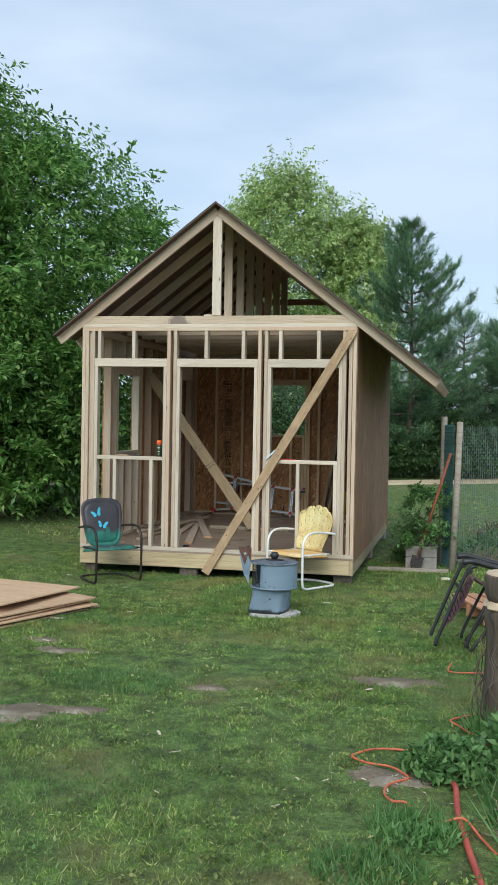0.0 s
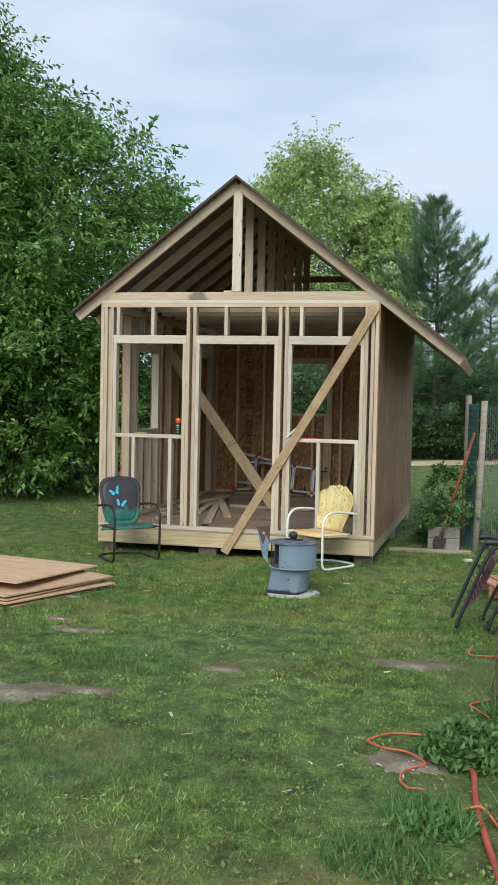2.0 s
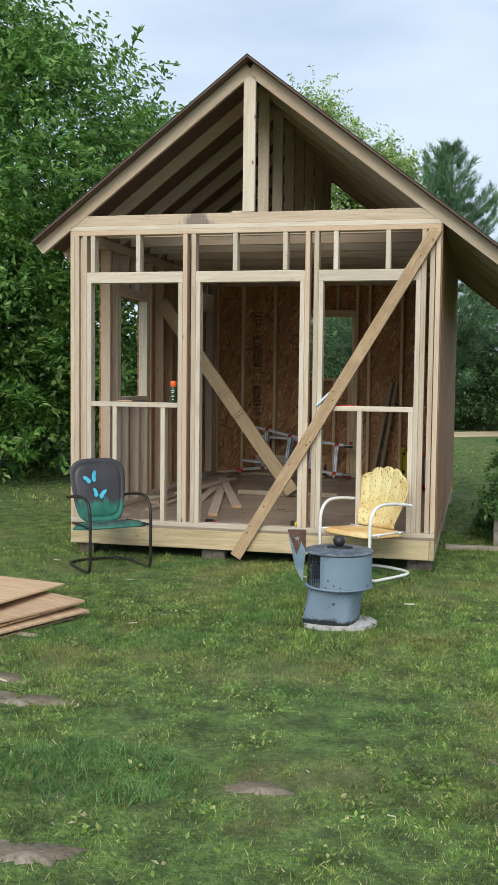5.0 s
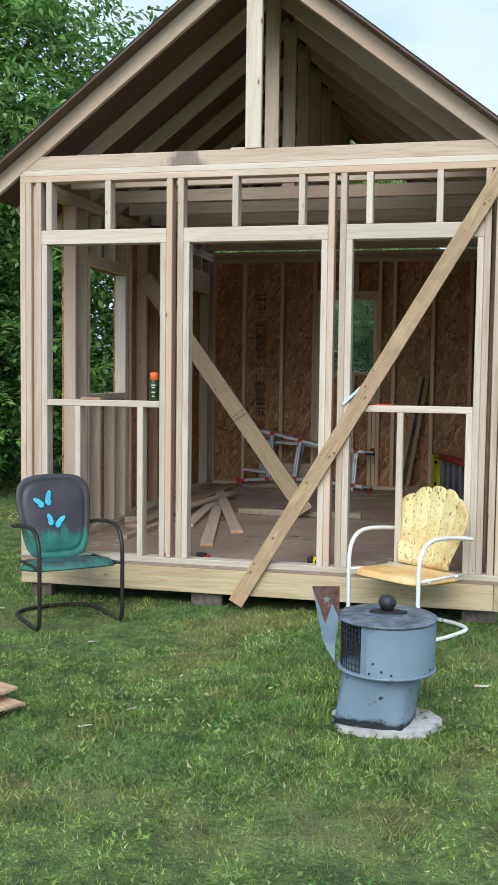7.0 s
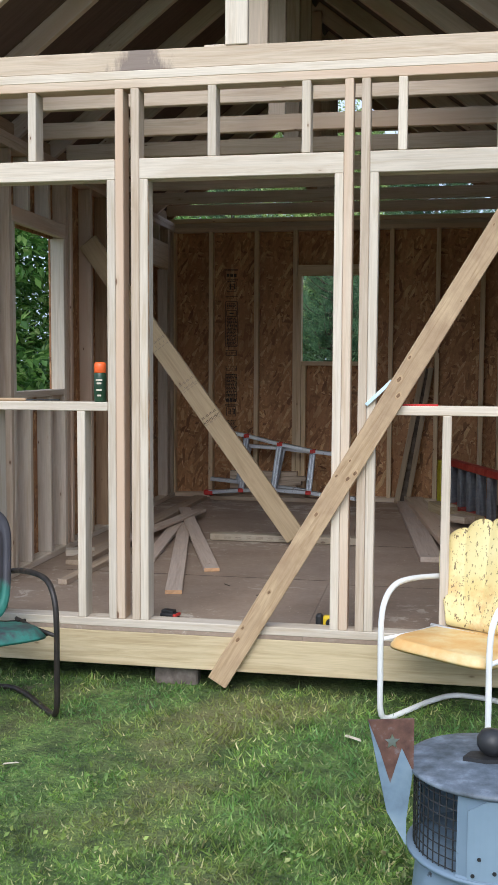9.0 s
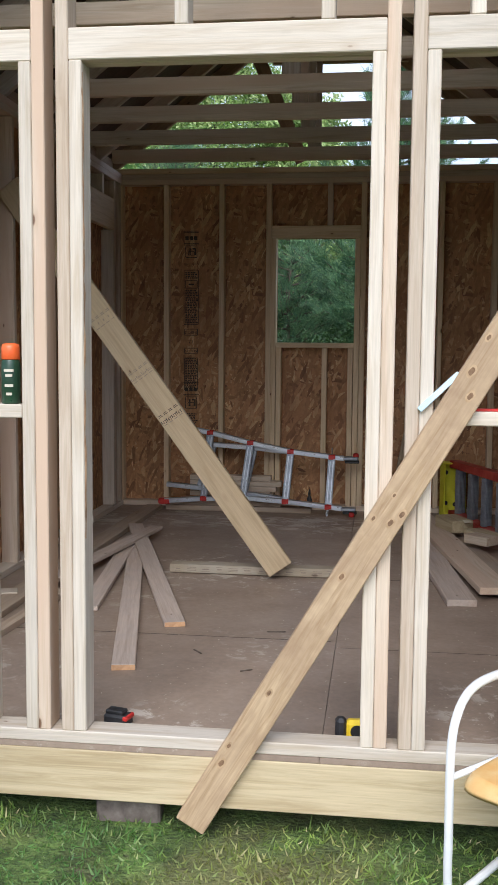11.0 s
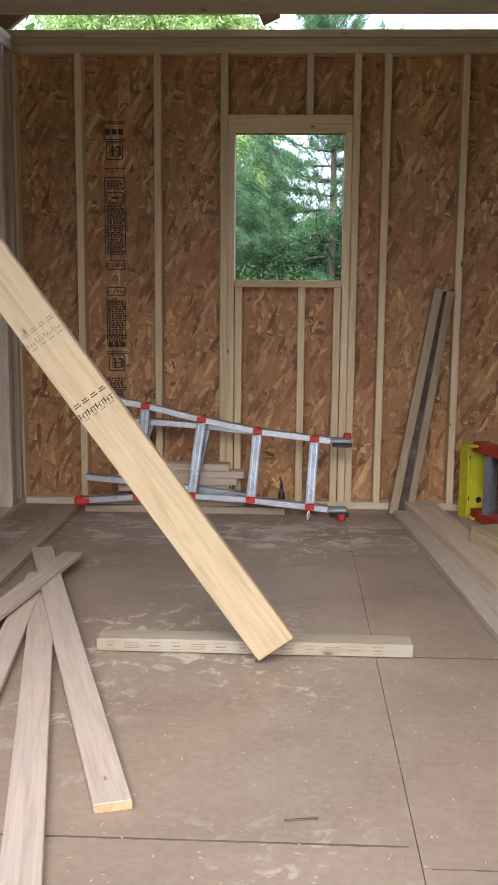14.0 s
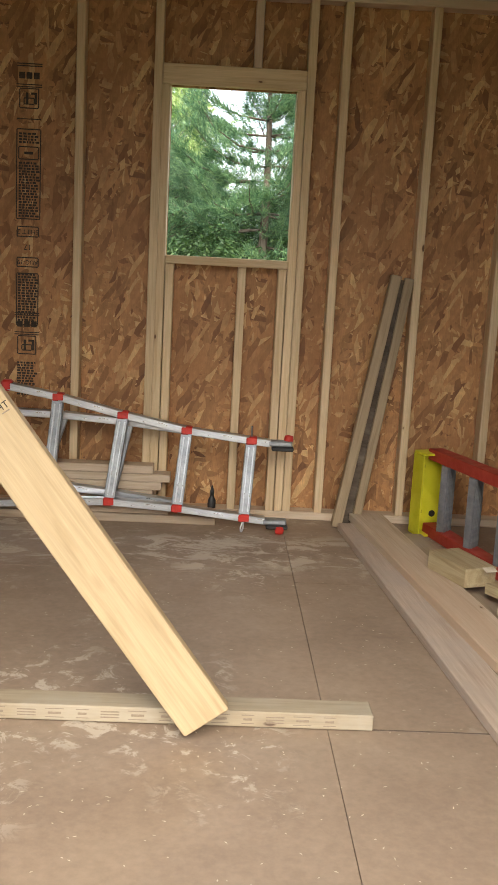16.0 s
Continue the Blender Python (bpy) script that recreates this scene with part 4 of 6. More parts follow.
def broad_tree(name, at, height, radius, low, seed, clumps, per, leaf, material, label, spread=0.42, category="tree", squash=1.0, trunk_r=0.16, top_pow=0.8, shoots=0):
    rng = np.random.default_rng(seed)
    root = thing(name, label, category, pose(*at))
    r = random.Random(seed)
    bm = tube(smooth_path([(0, 0, -0.1), (0.1, 0.05, height * 0.25), (-0.05, 0.1, height * 0.55), (0.05, 0, height * 0.9)], 5), trunk_r, 8, r_end=trunk_r * 0.12)
    limbs = []
    for k in range(16):
        z0 = height * r.uniform(0.12, 0.55)
        a = r.uniform(0, 6.28)
        reach = radius * r.uniform(0.45, 0.7)
        rise = height * r.uniform(0.08, 0.28)
        p0 = Vector((0, 0, z0))
        p1 = Vector((reach * 0.5 * math.cos(a), reach * 0.5 * math.sin(a), z0 + rise * 0.6))
        p2 = Vector((reach * math.cos(a + 0.2), reach * math.sin(a + 0.2), z0 + rise))
        tube(smooth_path([p0, p1, p2], 4), trunk_r * 0.35, 6, bm, trunk_r * 0.06)
    part("trunk", bm, BARK, root, smooth=True)
    # clumps fill an uneven crown, denser towards its outside
    z = low + (height - low) * rng.uniform(0, 1, clumps) ** 0.9
    t = (z - low) / (height - low)
    prof = np.sin(np.pi * np.clip(0.12 + 0.88 * t, 0, 1) ** top_pow) ** 0.55
    z = z + rng.normal(0, 0.03, clumps) * height
    a = rng.uniform(0, 2 * np.pi, clumps)
    lobes = 1 + 0.16 * np.sin(3 * a + seed) + 0.12 * np.sin(5 * a + 3 * t * 5 + seed) + 0.10 * np.sin(9 * t * 4 + 2 * a)
    rad = radius * prof * lobes * rng.uniform(0.25, 1, clumps) ** 0.45 * rng.uniform(0.80, 1.17, clumps)
    c = np.stack([rad * np.cos(a), rad * np.sin(a) * squash, z], 1)
    # twigs leave each clump outwards, with leaves drooping along them
    tw = max(1, per // 9)
    k = np.repeat(np.arange(clumps), tw)
    size = rng.uniform(0.7, 1.25, clumps)[k][:, None]
    off = np.clip(rng.normal(size=(len(k), 3)), -1.5, 1.5) * np.array([spread, spread, spread * 0.7]) * 0.62 * size
    out = c[k] * np.array([1, 1, 0]) / (np.linalg.norm(c[k][:, :2], axis=1)[:, None] + 0.3) + off * 1.2 + np.array([0, 0, 0.75]) + rng.normal(size=off.shape) * 0.45
    out /= np.linalg.norm(out, axis=1, keepdims=True)
    start = c[k] + off
    j = np.repeat(np.arange(len(k)), 9)
    u = np.tile(np.linspace(0.05, 1.0, 9), len(k))[:, None]
    ln = (spread * 1.15 * size)[j]
    pts = start[j] + out[j] * u * ln + np.array([0, 0, -0.28]) * ln * u ** 2
    side = np.cross(out[j], rng.normal(size=(len(j), 3)))
    side /= np.linalg.norm(side, axis=1, keepdims=True) + 1e-9
    dirs = side + out[j] * 0.55 + np.array([0, 0, -0.40]) + rng.normal(size=side.shape) * 0.2
    ups = rng.normal(size=side.shape) * 0.45 + np.array([0, 0, 1.0])
    keep = pts[:, 2] > 0.05
    me = leaf_mesh(name + "_crown", pts[keep], dirs[keep], ups[keep], leaf * rng.uniform(0.7, 1.3, keep.sum()), leaf * 0.46 * rng.uniform(0.8, 1.2, keep.sum()))
    leafy("crown", me, material, root)
    if shoots:
        # long arching shoots stand out of the crown, each with leaves in pairs
        pick = rng.choice(np.argsort(-(rad / radius + 0.35 * t))[: clumps // 2], shoots)
        way = c[pick] * np.array([1, 1, 0]) / (np.linalg.norm(c[pick][:, :2], axis=1)[:, None] + 0.2) + np.array([0, 0, 0.9]) + rng.normal(size=(shoots, 3)) * 0.4
        way /= np.linalg.norm(way, axis=1, keepdims=True)
        reach = rng.uniform(0.6, 1.25, shoots)
        per_shoot = 26
        j = np.repeat(np.arange(shoots), per_shoot)
        u = np.tile(np.linspace(0.15, 1.0, per_shoot), shoots)[:, None]
        pts = c[pick][j] + way[j] * u * reach[j][:, None] + np.array([0, 0, -0.35]) * reach[j][:, None] * u ** 2.2
        flat_side = np.cross(way[j], (0, 0, 1.0)) + rng.normal(size=(len(j), 3)) * 0.25
        flat_side *= np.where(np.arange(len(j)) % 2, 1, -1)[:, None]
        dirs = flat_side + way[j] * 0.7 + np.array([0, 0, -0.45])
        ups = rng.normal(size=dirs.shape) * 0.35 + np.array([0, 0, 1.0])
        me = leaf_mesh(name + "_outer_foliage", pts, dirs, ups, leaf * 1.15 * rng.uniform(0.75, 1.25, len(j)), leaf * 0.42)
        leafy("outer_foliage", me, material, root)
    return root


def pine_tree(name, at, height, radius, low, seed, label, needles=9, whorls=26, tufts=16, size=0.28):
    rng = np.random.default_rng(seed)
    r = random.Random(seed)
    root = thing(name, label, "pine tree", pose(*at, 0, 0, r.uniform(0, 360)))
    bm = tube(smooth_path([(0, 0, -0.1), (0.08, 0, height * 0.4), (0, 0.06, height * 0.97)], 6), 0.017 * height, 8, r_end=0.02)
    P, Dv = [], []
    for w in range(whorls):
        t = w / (whorls - 1)
        z = low + (height - low) * t ** 0.92
        reach = radius * (1 - t) ** 0.75 * (0.55 + 0.45 * min(1, t * 5)) + 0.22
        for b in range(r.randint(5, 7)):
            a = r.uniform(0, 6.28)
            ln = reach * r.uniform(0.62, 1.12)
            up = ln * (0.05 + 0.75 * t) + r.uniform(-0.1, 0.1)
            sag = -0.10 * ln
            pts = [Vector((ln * f * math.cos(a + 0.15 * f), ln * f * math.sin(a + 0.15 * f), z + up * f + sag * math.sin(math.pi * f) + 0.18 * ln * max(0, f - 0.6))) for f in (0, 0.33, 0.66, 1.0)]
            tube(pts, 0.018 + 0.012 * (1 - t), 4, bm, 0.006)
            sp = smooth_path(pts, 5)
            m = max(4, int(tufts * ln / radius))
            for q in range(m):
                f = 0.25 + 0.75 * (q + r.random()) / m
                k = min(len(sp) - 2, int(f * (len(sp) - 1)))
                p = sp[k].lerp(sp[k + 1], f * (len(sp) - 1) - k)
                d = (sp[k + 1] - sp[k]).normalized()
                side = Vector((-math.sin(a), math.cos(a), 0)) * r.choice((-1, 1)) * r.uniform(0.1, 0.36) * ln * (1.15 - f)
                for _ in range(2):
                    P.append(p + side * r.uniform(0.3, 1) + Vector((r.gauss(0, 0.06), r.gauss(0, 0.06), r.gauss(0, 0.05))))
                    Dv.append((d + side * 1.2 + Vector((0, 0, 0.45))).normalized())
    part("trunk", bm, BARK, root, smooth=True)
    P, Dv = np.array([tuple(p) for p in P]), np.array([tuple(d) for d in Dv])
    k = np.repeat(np.arange(len(P)), needles)
    dirs = Dv[k] + rng.normal(size=(len(k), 3)) * 0.55
    pts = P[k] + Dv[k] * rng.uniform(-0.10, 0.12, (len(k), 1)) + rng.normal(size=(len(k), 3)) * 0.02
    me = spike_mesh(name + "_needles", pts, dirs, size * rng.uniform(0.6, 1.2, len(k)), 0.009 + 0.0006 * height)
    leafy("needles", me, NEEDLE, root)
    return root


# ---- trees ----
broad_tree("broadleaf_tree", (-3.75, 7.3, 0), 6.7, 3.15, 0.5, 11, 400, 117, 0.125, LEAF, "dense green broadleaf tree beside the shed", 0.38, top_pow=0.75, shoots=420)
broad_tree("broadleaf_tree", (-5.95, 5.9, 0), 8.75, 3.2, 0.3, 12, 640, 126, 0.125, LEAF, "tall dense broadleaf tree at the lawn's edge", 0.42, top_pow=0.75, shoots=520)
broad_tree("broadleaf_tree", (-3.6, 5.2, 0), 3.6, 1.7, 0.15, 13, 260, 117, 0.12, LEAF, "low bushy young broadleaf tree beside the shed", 0.36, shoots=160)
broad_tree("broadleaf_tree", (-9.5, 10.0, 0), 9.5, 4.0, 0.3, 14, 420, 81, 0.18, LEAF, "broadleaf tree standing behind others", 0.55)
broad_tree("poplar_tree", (-5.1, 40, 0), 13.7, 3.6, 2.0, 21, 520, 90, 0.23, POPLAR, "tall pale green poplar behind the shed", 0.80, top_pow=0.9)
broad_tree("poplar_tree", (-1.6, 41, 0), 12.0, 2.2, 2.0, 24, 300, 90, 0.25, POPLAR, "pale green poplar beside a taller one", 0.6)
broad_tree("poplar_tree", (-8.2, 44, 0), 12.6, 2.2, 2.0, 22, 240, 81, 0.25, POPLAR, "pale green poplar behind the shed", 0.6)
pine_tree("pine_tree", (2.35, 22.0, 0), 7.9, 2.9, 0.9, 31, "dark green pine beyond the sandy track", 28, 23, 27, 0.21)
pine_tree("pine_tree", (5.9, 23.6, 0), 6.4, 2.5, 0.8, 32, "dark green pine beyond the sandy track", 26, 24, 25, 0.21)
pine_tree("pine_tree", (8.8, 24.0, 0), 6.8, 2.6, 0.7, 33, "dark green pine beyond the sandy track", 18, 24, 18, 0.26)
pine_tree("pine_tree", (-0.4, 24.5, 0), 4.6, 2.3, 0.6, 34, "dark green pine beyond the sandy track", 32, 21, 13, 0.17)
pine_tree("pine_tree", (-3.6, 25.5, 0), 7.0, 2.8, 0.6, 35, "dark green pine beyond the sandy track", 9, 24, 16, 0.32)
pine_tree("pine_tree", (4.1, 28.0, 0), 5.6, 3.0, 0.5, 36, "dark green pine in the wood's second row", 8, 22, 14, 0.36)
pine_tree("pine_tree", (0.9, 29.0, 0), 3.7, 2.6, 0.5, 37, "dark green pine in the wood's second row", 8, 22, 14, 0.36)
pine_tree("pine_tree", (7.4, 29.5, 0), 6.2, 3.0, 0.5, 38, "dark green pine in the wood's second row", 8, 22, 14, 0.36)
pine_tree("pine_tree", (12.5, 28.0, 0), 7.2, 3.0, 0.5, 39, "dark green pine in the wood's second row", 8, 22, 14, 0.36)
for i, (x, y, h, rr) in enumerate(((1.2, 20.6, 1.5, 1.3), (3.6, 21.6, 1.7, 1.5), (6.2, 23.4, 1.6, 1.5), (9.0, 25.4, 2.0, 1.8), (-2.0, 20.5, 2.2, 1.7), (-5.5, 19.5, 3.0, 2.2), (2.4, 25.6, 2.7, 2.1), (5.8, 26.5, 3.2, 2.4), (-0.6, 26.0, 2.8, 2.2), (9.4, 28.6, 3.4, 2.6), (3.4, 31, 3.0, 3.0), (7.5, 32, 4.2, 3.4), (-0.5, 32, 4.2, 3.2))):
    broad_tree("shrub", (x, y, 0), h, rr, 0.1, 50 + i, 170, 72, 0.11, UNDERLEAF, "leafy shrub at the wood's edge, the wood's shade in its leaf colour", 0.36, "shrub", trunk_r=0.05)


# ---- grass blades about the walked lawn ----
def grass(name, n, x0, x1, y0, y1, h, seed, label, dens=None, w=0.007):
    rng = np.random.default_rng(seed)
    x, y = rng.uniform(x0, x1, n), rng.uniform(y0, y1, n)
    keep = ~((x > 0.02) & (x < W) & (y > 0.1) & (y < D))
    for px, py, rx, ry in PATCHES:
        keep &= ((x - px) / rx) ** 2 + ((y - py) / ry) ** 2 > np.where(rng.random(n) < 0.16, 0.0, 0.10 + 1.1 * rng.random(n))
    if dens is not None:
        keep &= rng.random(n) < dens(x, y)
    x, y = x[keep], y[keep]
    z = np.array([ground_z(a, b) for a, b in zip(x, y)])
    d = np.stack([rng.normal(0, 0.8, len(x)), rng.normal(0, 0.8, len(x)), np.ones(len(x))], 1)
    tall = h * rng.uniform(0.4, 1.25, len(x)) * (0.75 + 0.35 * np.sin(1.7 * x + 0.6) * np.sin(1.3 * y) + 0.30 * np.sin(9.1 * x + 4 * np.sin(2.3 * y)) * np.sin(8.3 * y + 3 * np.sin(2.9 * x)))
    me = spike_mesh(name, np.stack([x, y, z - 0.004], 1), d, tall, w)
    ob = leafy(name, me, BLADE)
    return tagged(ob, label, "grass", kind="stuff")


def fade(v, lo, hi, w_):
    return np.clip((v - lo) / w_, 0, 1) * np.clip((hi - v) / w_, 0, 1)


grass("grass", 380000, -0.8, 6.0, -9.6, -0.8, 0.038, 1, "short green mown grass blades", lambda x, y: (0.70 + 0.30 * np.sin(2.1 * x + 1.3 * y) * np.sin(1.7 * y - 0.8 * x)) * fade(x, -0.8, 6.0, 0.9) * fade(y, -9.6, -0.8, 0.6), w=0.0065)
grass("grass", 200000, -4.0, 6.2, -3.4, 2.2, 0.045, 2, "short green mown grass blades beside the shed", lambda x, y: fade(x, -4.0, 6.2, 1.2) * fade(y, -3.4, 2.2, 0.7), w=0.0085)
grass("grass", 60000, -9.0, 10.0, 0.8, 15.0, 0.06, 3, "mown grass blades farther off", lambda x, y: fade(x, -9.0, 10.0, 3.0) * fade(y, 0.8, 15.0, 2.0), w=0.016)


# ---- metal lawn chairs ----
def panel(outline, depth, rings=7, thick=0.006):
    """A pressed sheet: a polar grid with outline(a) as radius pair and depth(r, a) as relief, in x and z; its back lies behind."""
    bm = bmesh.new()
    n = 64
    faces = []
    for layer in (0, 1):
        c = bm.verts.new((0, depth(0, 0) + layer * thick, 0))
        grid = []
        for i in range(1, rings + 1):
            r = i / rings
            row = []
            for k in range(n):
                a = 2 * math.pi * k / n
                ox, oz = outline(a)
                row.append(bm.verts.new((ox * r, depth(r, a) + layer * thick, oz * r)))
            grid.append(row)
        for k in range(n):
            bm.faces.new((c, grid[0][k], grid[0][(k + 1) % n]))
        for g, h in zip(grid, grid[1:]):
            for k in range(n):
                bm.faces.new((g[k], h[k], h[(k + 1) % n], g[(k + 1) % n]))
        faces.append(grid[-1])
    for k in range(n):
        bm.faces.new((faces[0][k], faces[1][k], faces[1][(k + 1) % n], faces[0][(k + 1) % n]))
    bmesh.ops.recalc_face_normals(bm, faces=bm.faces)
    return bm


def superell(a, sx, sz, e):
    c, s = math.cos(a), math.sin(a)
    return sx * math.copysign(abs(c) ** e, c), sz * math.copysign(abs(s) ** e, s)


def green_outline(a):
    x, z = superell(a, 0.222, 0.250, 0.47)
    return x * (1 + 0.13 * (z / 0.25)), z + (0.022 * math.cos(x / 0.225 * 1.5) if z > 0 else 0)


def shell_back():
    """A fluted shell: seven lobes along the top, flutes drawing in towards the seat."""
    bm, layers, nu, nv = bmesh.new(), [], 70, 14
    for off in (0.0, 0.006):
        grid = []
        for j in range(nv + 1):
            v = j / nv
            wide = 0.178 + 0.066 * math.sin(math.pi * min(1, v * 0.72) / 1.44 * 1.0) ** 1.5 / 0.5 * 0.62
            row = []
            for i in range(nu + 1):
                u = 2 * i / nu - 1
                lobe = abs(math.sin(2.5 * math.pi * (u + 1))) ** 0.6
                top = 0.250 * (1 - 0.60 * abs(u) ** 2.4) - 0.020 + 0.020 * lobe
                x = u * wide * (1 + 0.03 * lobe * v * abs(u))
                y = off - 0.045 * u * u - 0.0085 * lobe * (0.35 + 0.65 * v) + (0.012 if v < 0.06 else 0)
                row.append(bm.verts.new((x, y, -0.235 + (top + 0.235) * v)))
            grid.append(row)
        for p, q in zip(grid, grid[1:]):
            for i in range(nu):
                bm.faces.new((p[i], p[i + 1], q[i + 1], q[i]))
        layers.append(grid)
    a, b = layers
    rim = lambda g: [r[0] for r in g] + g[-1][1:] + [r[-1] for r in g[-2::-1]] + g[0][-2:0:-1]
    ra, rb = rim(a), rim(b)
    for k in range(len(ra)):
        bm.faces.new((ra[k], rb[k], rb[(k + 1) % len(ra)], ra[(k + 1) % len(ra)]))
    bmesh.ops.recalc_face_normals(bm, faces=bm.faces)
    return bm


def lawn_chair(label, m, back_mat, seat_mat, tube_mat, shell, butterflies=False):
    root = thing("lawn_chair", label, "chair", m, "metal lawn chairs")
    hw = 0.25
    for s in (-1, 1):
        pts = [(s * (hw - 0.01), 0.50, 0.542), (s * hw, 0.40, 0.560), (s * hw, 0.22, 0.578), (s * hw, 0.10, 0.572), (s * hw, 0.03, 0.525), (s * hw, 0.0, 0.43), (s * hw, 0.0, 0.20), (s * hw, 0.005, 0.06), (s * hw, 0.05, 0.018), (s * hw, 0.16, 0.014), (s * hw, 0.36, 0.014), (s * (hw - 0.03), 0.50, 0.014), (s * (hw - 0.14), 0.56, 0.014), (0, 0.57, 0.014)]
        part("tube_frame", tube(smooth_path(pts, 5), 0.0125, 8), tube_mat, root, smooth=True)
        part("arm_bolt", tube([(s * (hw - 0.03), 0.47, 0.55), (s * (hw + 0.02), 0.47, 0.55)], 0.008, 8), tube_mat, root)
    for y in (0.10, 0.36):
        part("seat_bar", tube([(-hw, y, 0.352), (hw, y, 0.345)], 0.009, 8), tube_mat, root, smooth=True)
    for s in (-1, 1):
        part("seat_bar", tube([(s * hw, 0.0, 0.36), (s * (hw - 0.02), 0.20, 0.35), (s * (hw - 0.02), 0.42, 0.345)], 0.009, 8), tube_mat, root, smooth=True)
    back_h = 0.245
    tilt = -14
    bm = shell_back() if shell else panel(green_outline, lambda r, a: 0.03 * r * r - 0.030 + 0.011 * math.exp(-((r - 0.84) / 0.035) ** 2), rings=26)
    bmesh.ops.transform(bm, matrix=pose(0, 0.455, 0.585, tilt), verts=bm.verts)
    part("backrest", bm, back_mat, root, "scallop-edged shell backrest" if shell else "dark rounded backrest fading to green", smooth=True)
    if shell:
        bm = panel(lambda a: superell(a, 0.243, 0.232, 0.36), lambda r, a: -0.010 + 0.010 * min(1, r / 0.75) ** 2 + 0.030 * max(0, r - 0.93) / 0.07, rings=22, thick=0.012)
    else:
        bm = panel(lambda a: superell(a, 0.248, 0.235, 0.42), lambda r, a: -0.016 + 0.016 * r * r + 0.035 * max(0, r - 0.88) / 0.12, rings=18, thick=0.010)
    bmesh.ops.transform(bm, matrix=pose(0, 0.205, 0.372, 90) @ pose(0, 0, 0, 0, 0, 180), verts=bm.verts)
    bmesh.ops.transform(bm, matrix=pose(0, 0, 0, -3) if shell else pose(0, 0, 0.018, -8), verts=bm.verts)
    part("seat", bm, seat_mat, root, smooth=True)
    if butterflies:
        for bx, bz, sc, ro in ((-0.072, 0.682, 1.0, 18), (-0.018, 0.560, 0.95, -16)):
            wing = [(0.004, 0.0), (0.020, 0.050), (0.042, 0.072), (0.052, 0.060), (0.048, 0.034), (0.040, 0.018), (0.044, 0.002), (0.036, -0.018), (0.018, -0.022)]
            for s in (-1, 1):
                b2 = slab([(s * x * sc, z * sc * (1.0 if s > 0 else 0.82)) for x, z in wing], -0.0012, 0.0012)
                y = 0.455 - 0.037 + (bz - 0.585) * math.tan(radians(14))
                bmesh.ops.transform(b2, matrix=pose(bx, y, bz, 90 + tilt, 0, 0) @ pose(0, 0, 0, 0, 0, ro + s * -10), verts=b2.verts)
                part("butterfly_wing", b2, BLUEFLY, root, "turquoise painted butterfly wing")
    return root


lawn_chair("dark metal lawn chair fading to sea green, painted with turquoise butterflies", pose(0.705, -0.68, 0.0, 0, 0, 43), GREENBACK, GREENSEAT, DARKSTEEL, False, True)
lawn_chair("chipped yellow shell-back metal lawn chair with white tube arms", pose(2.40, -0.43, 0.0, 0, 0, -34), YELLOW, ORANGESEAT, WHITETUBE, True)


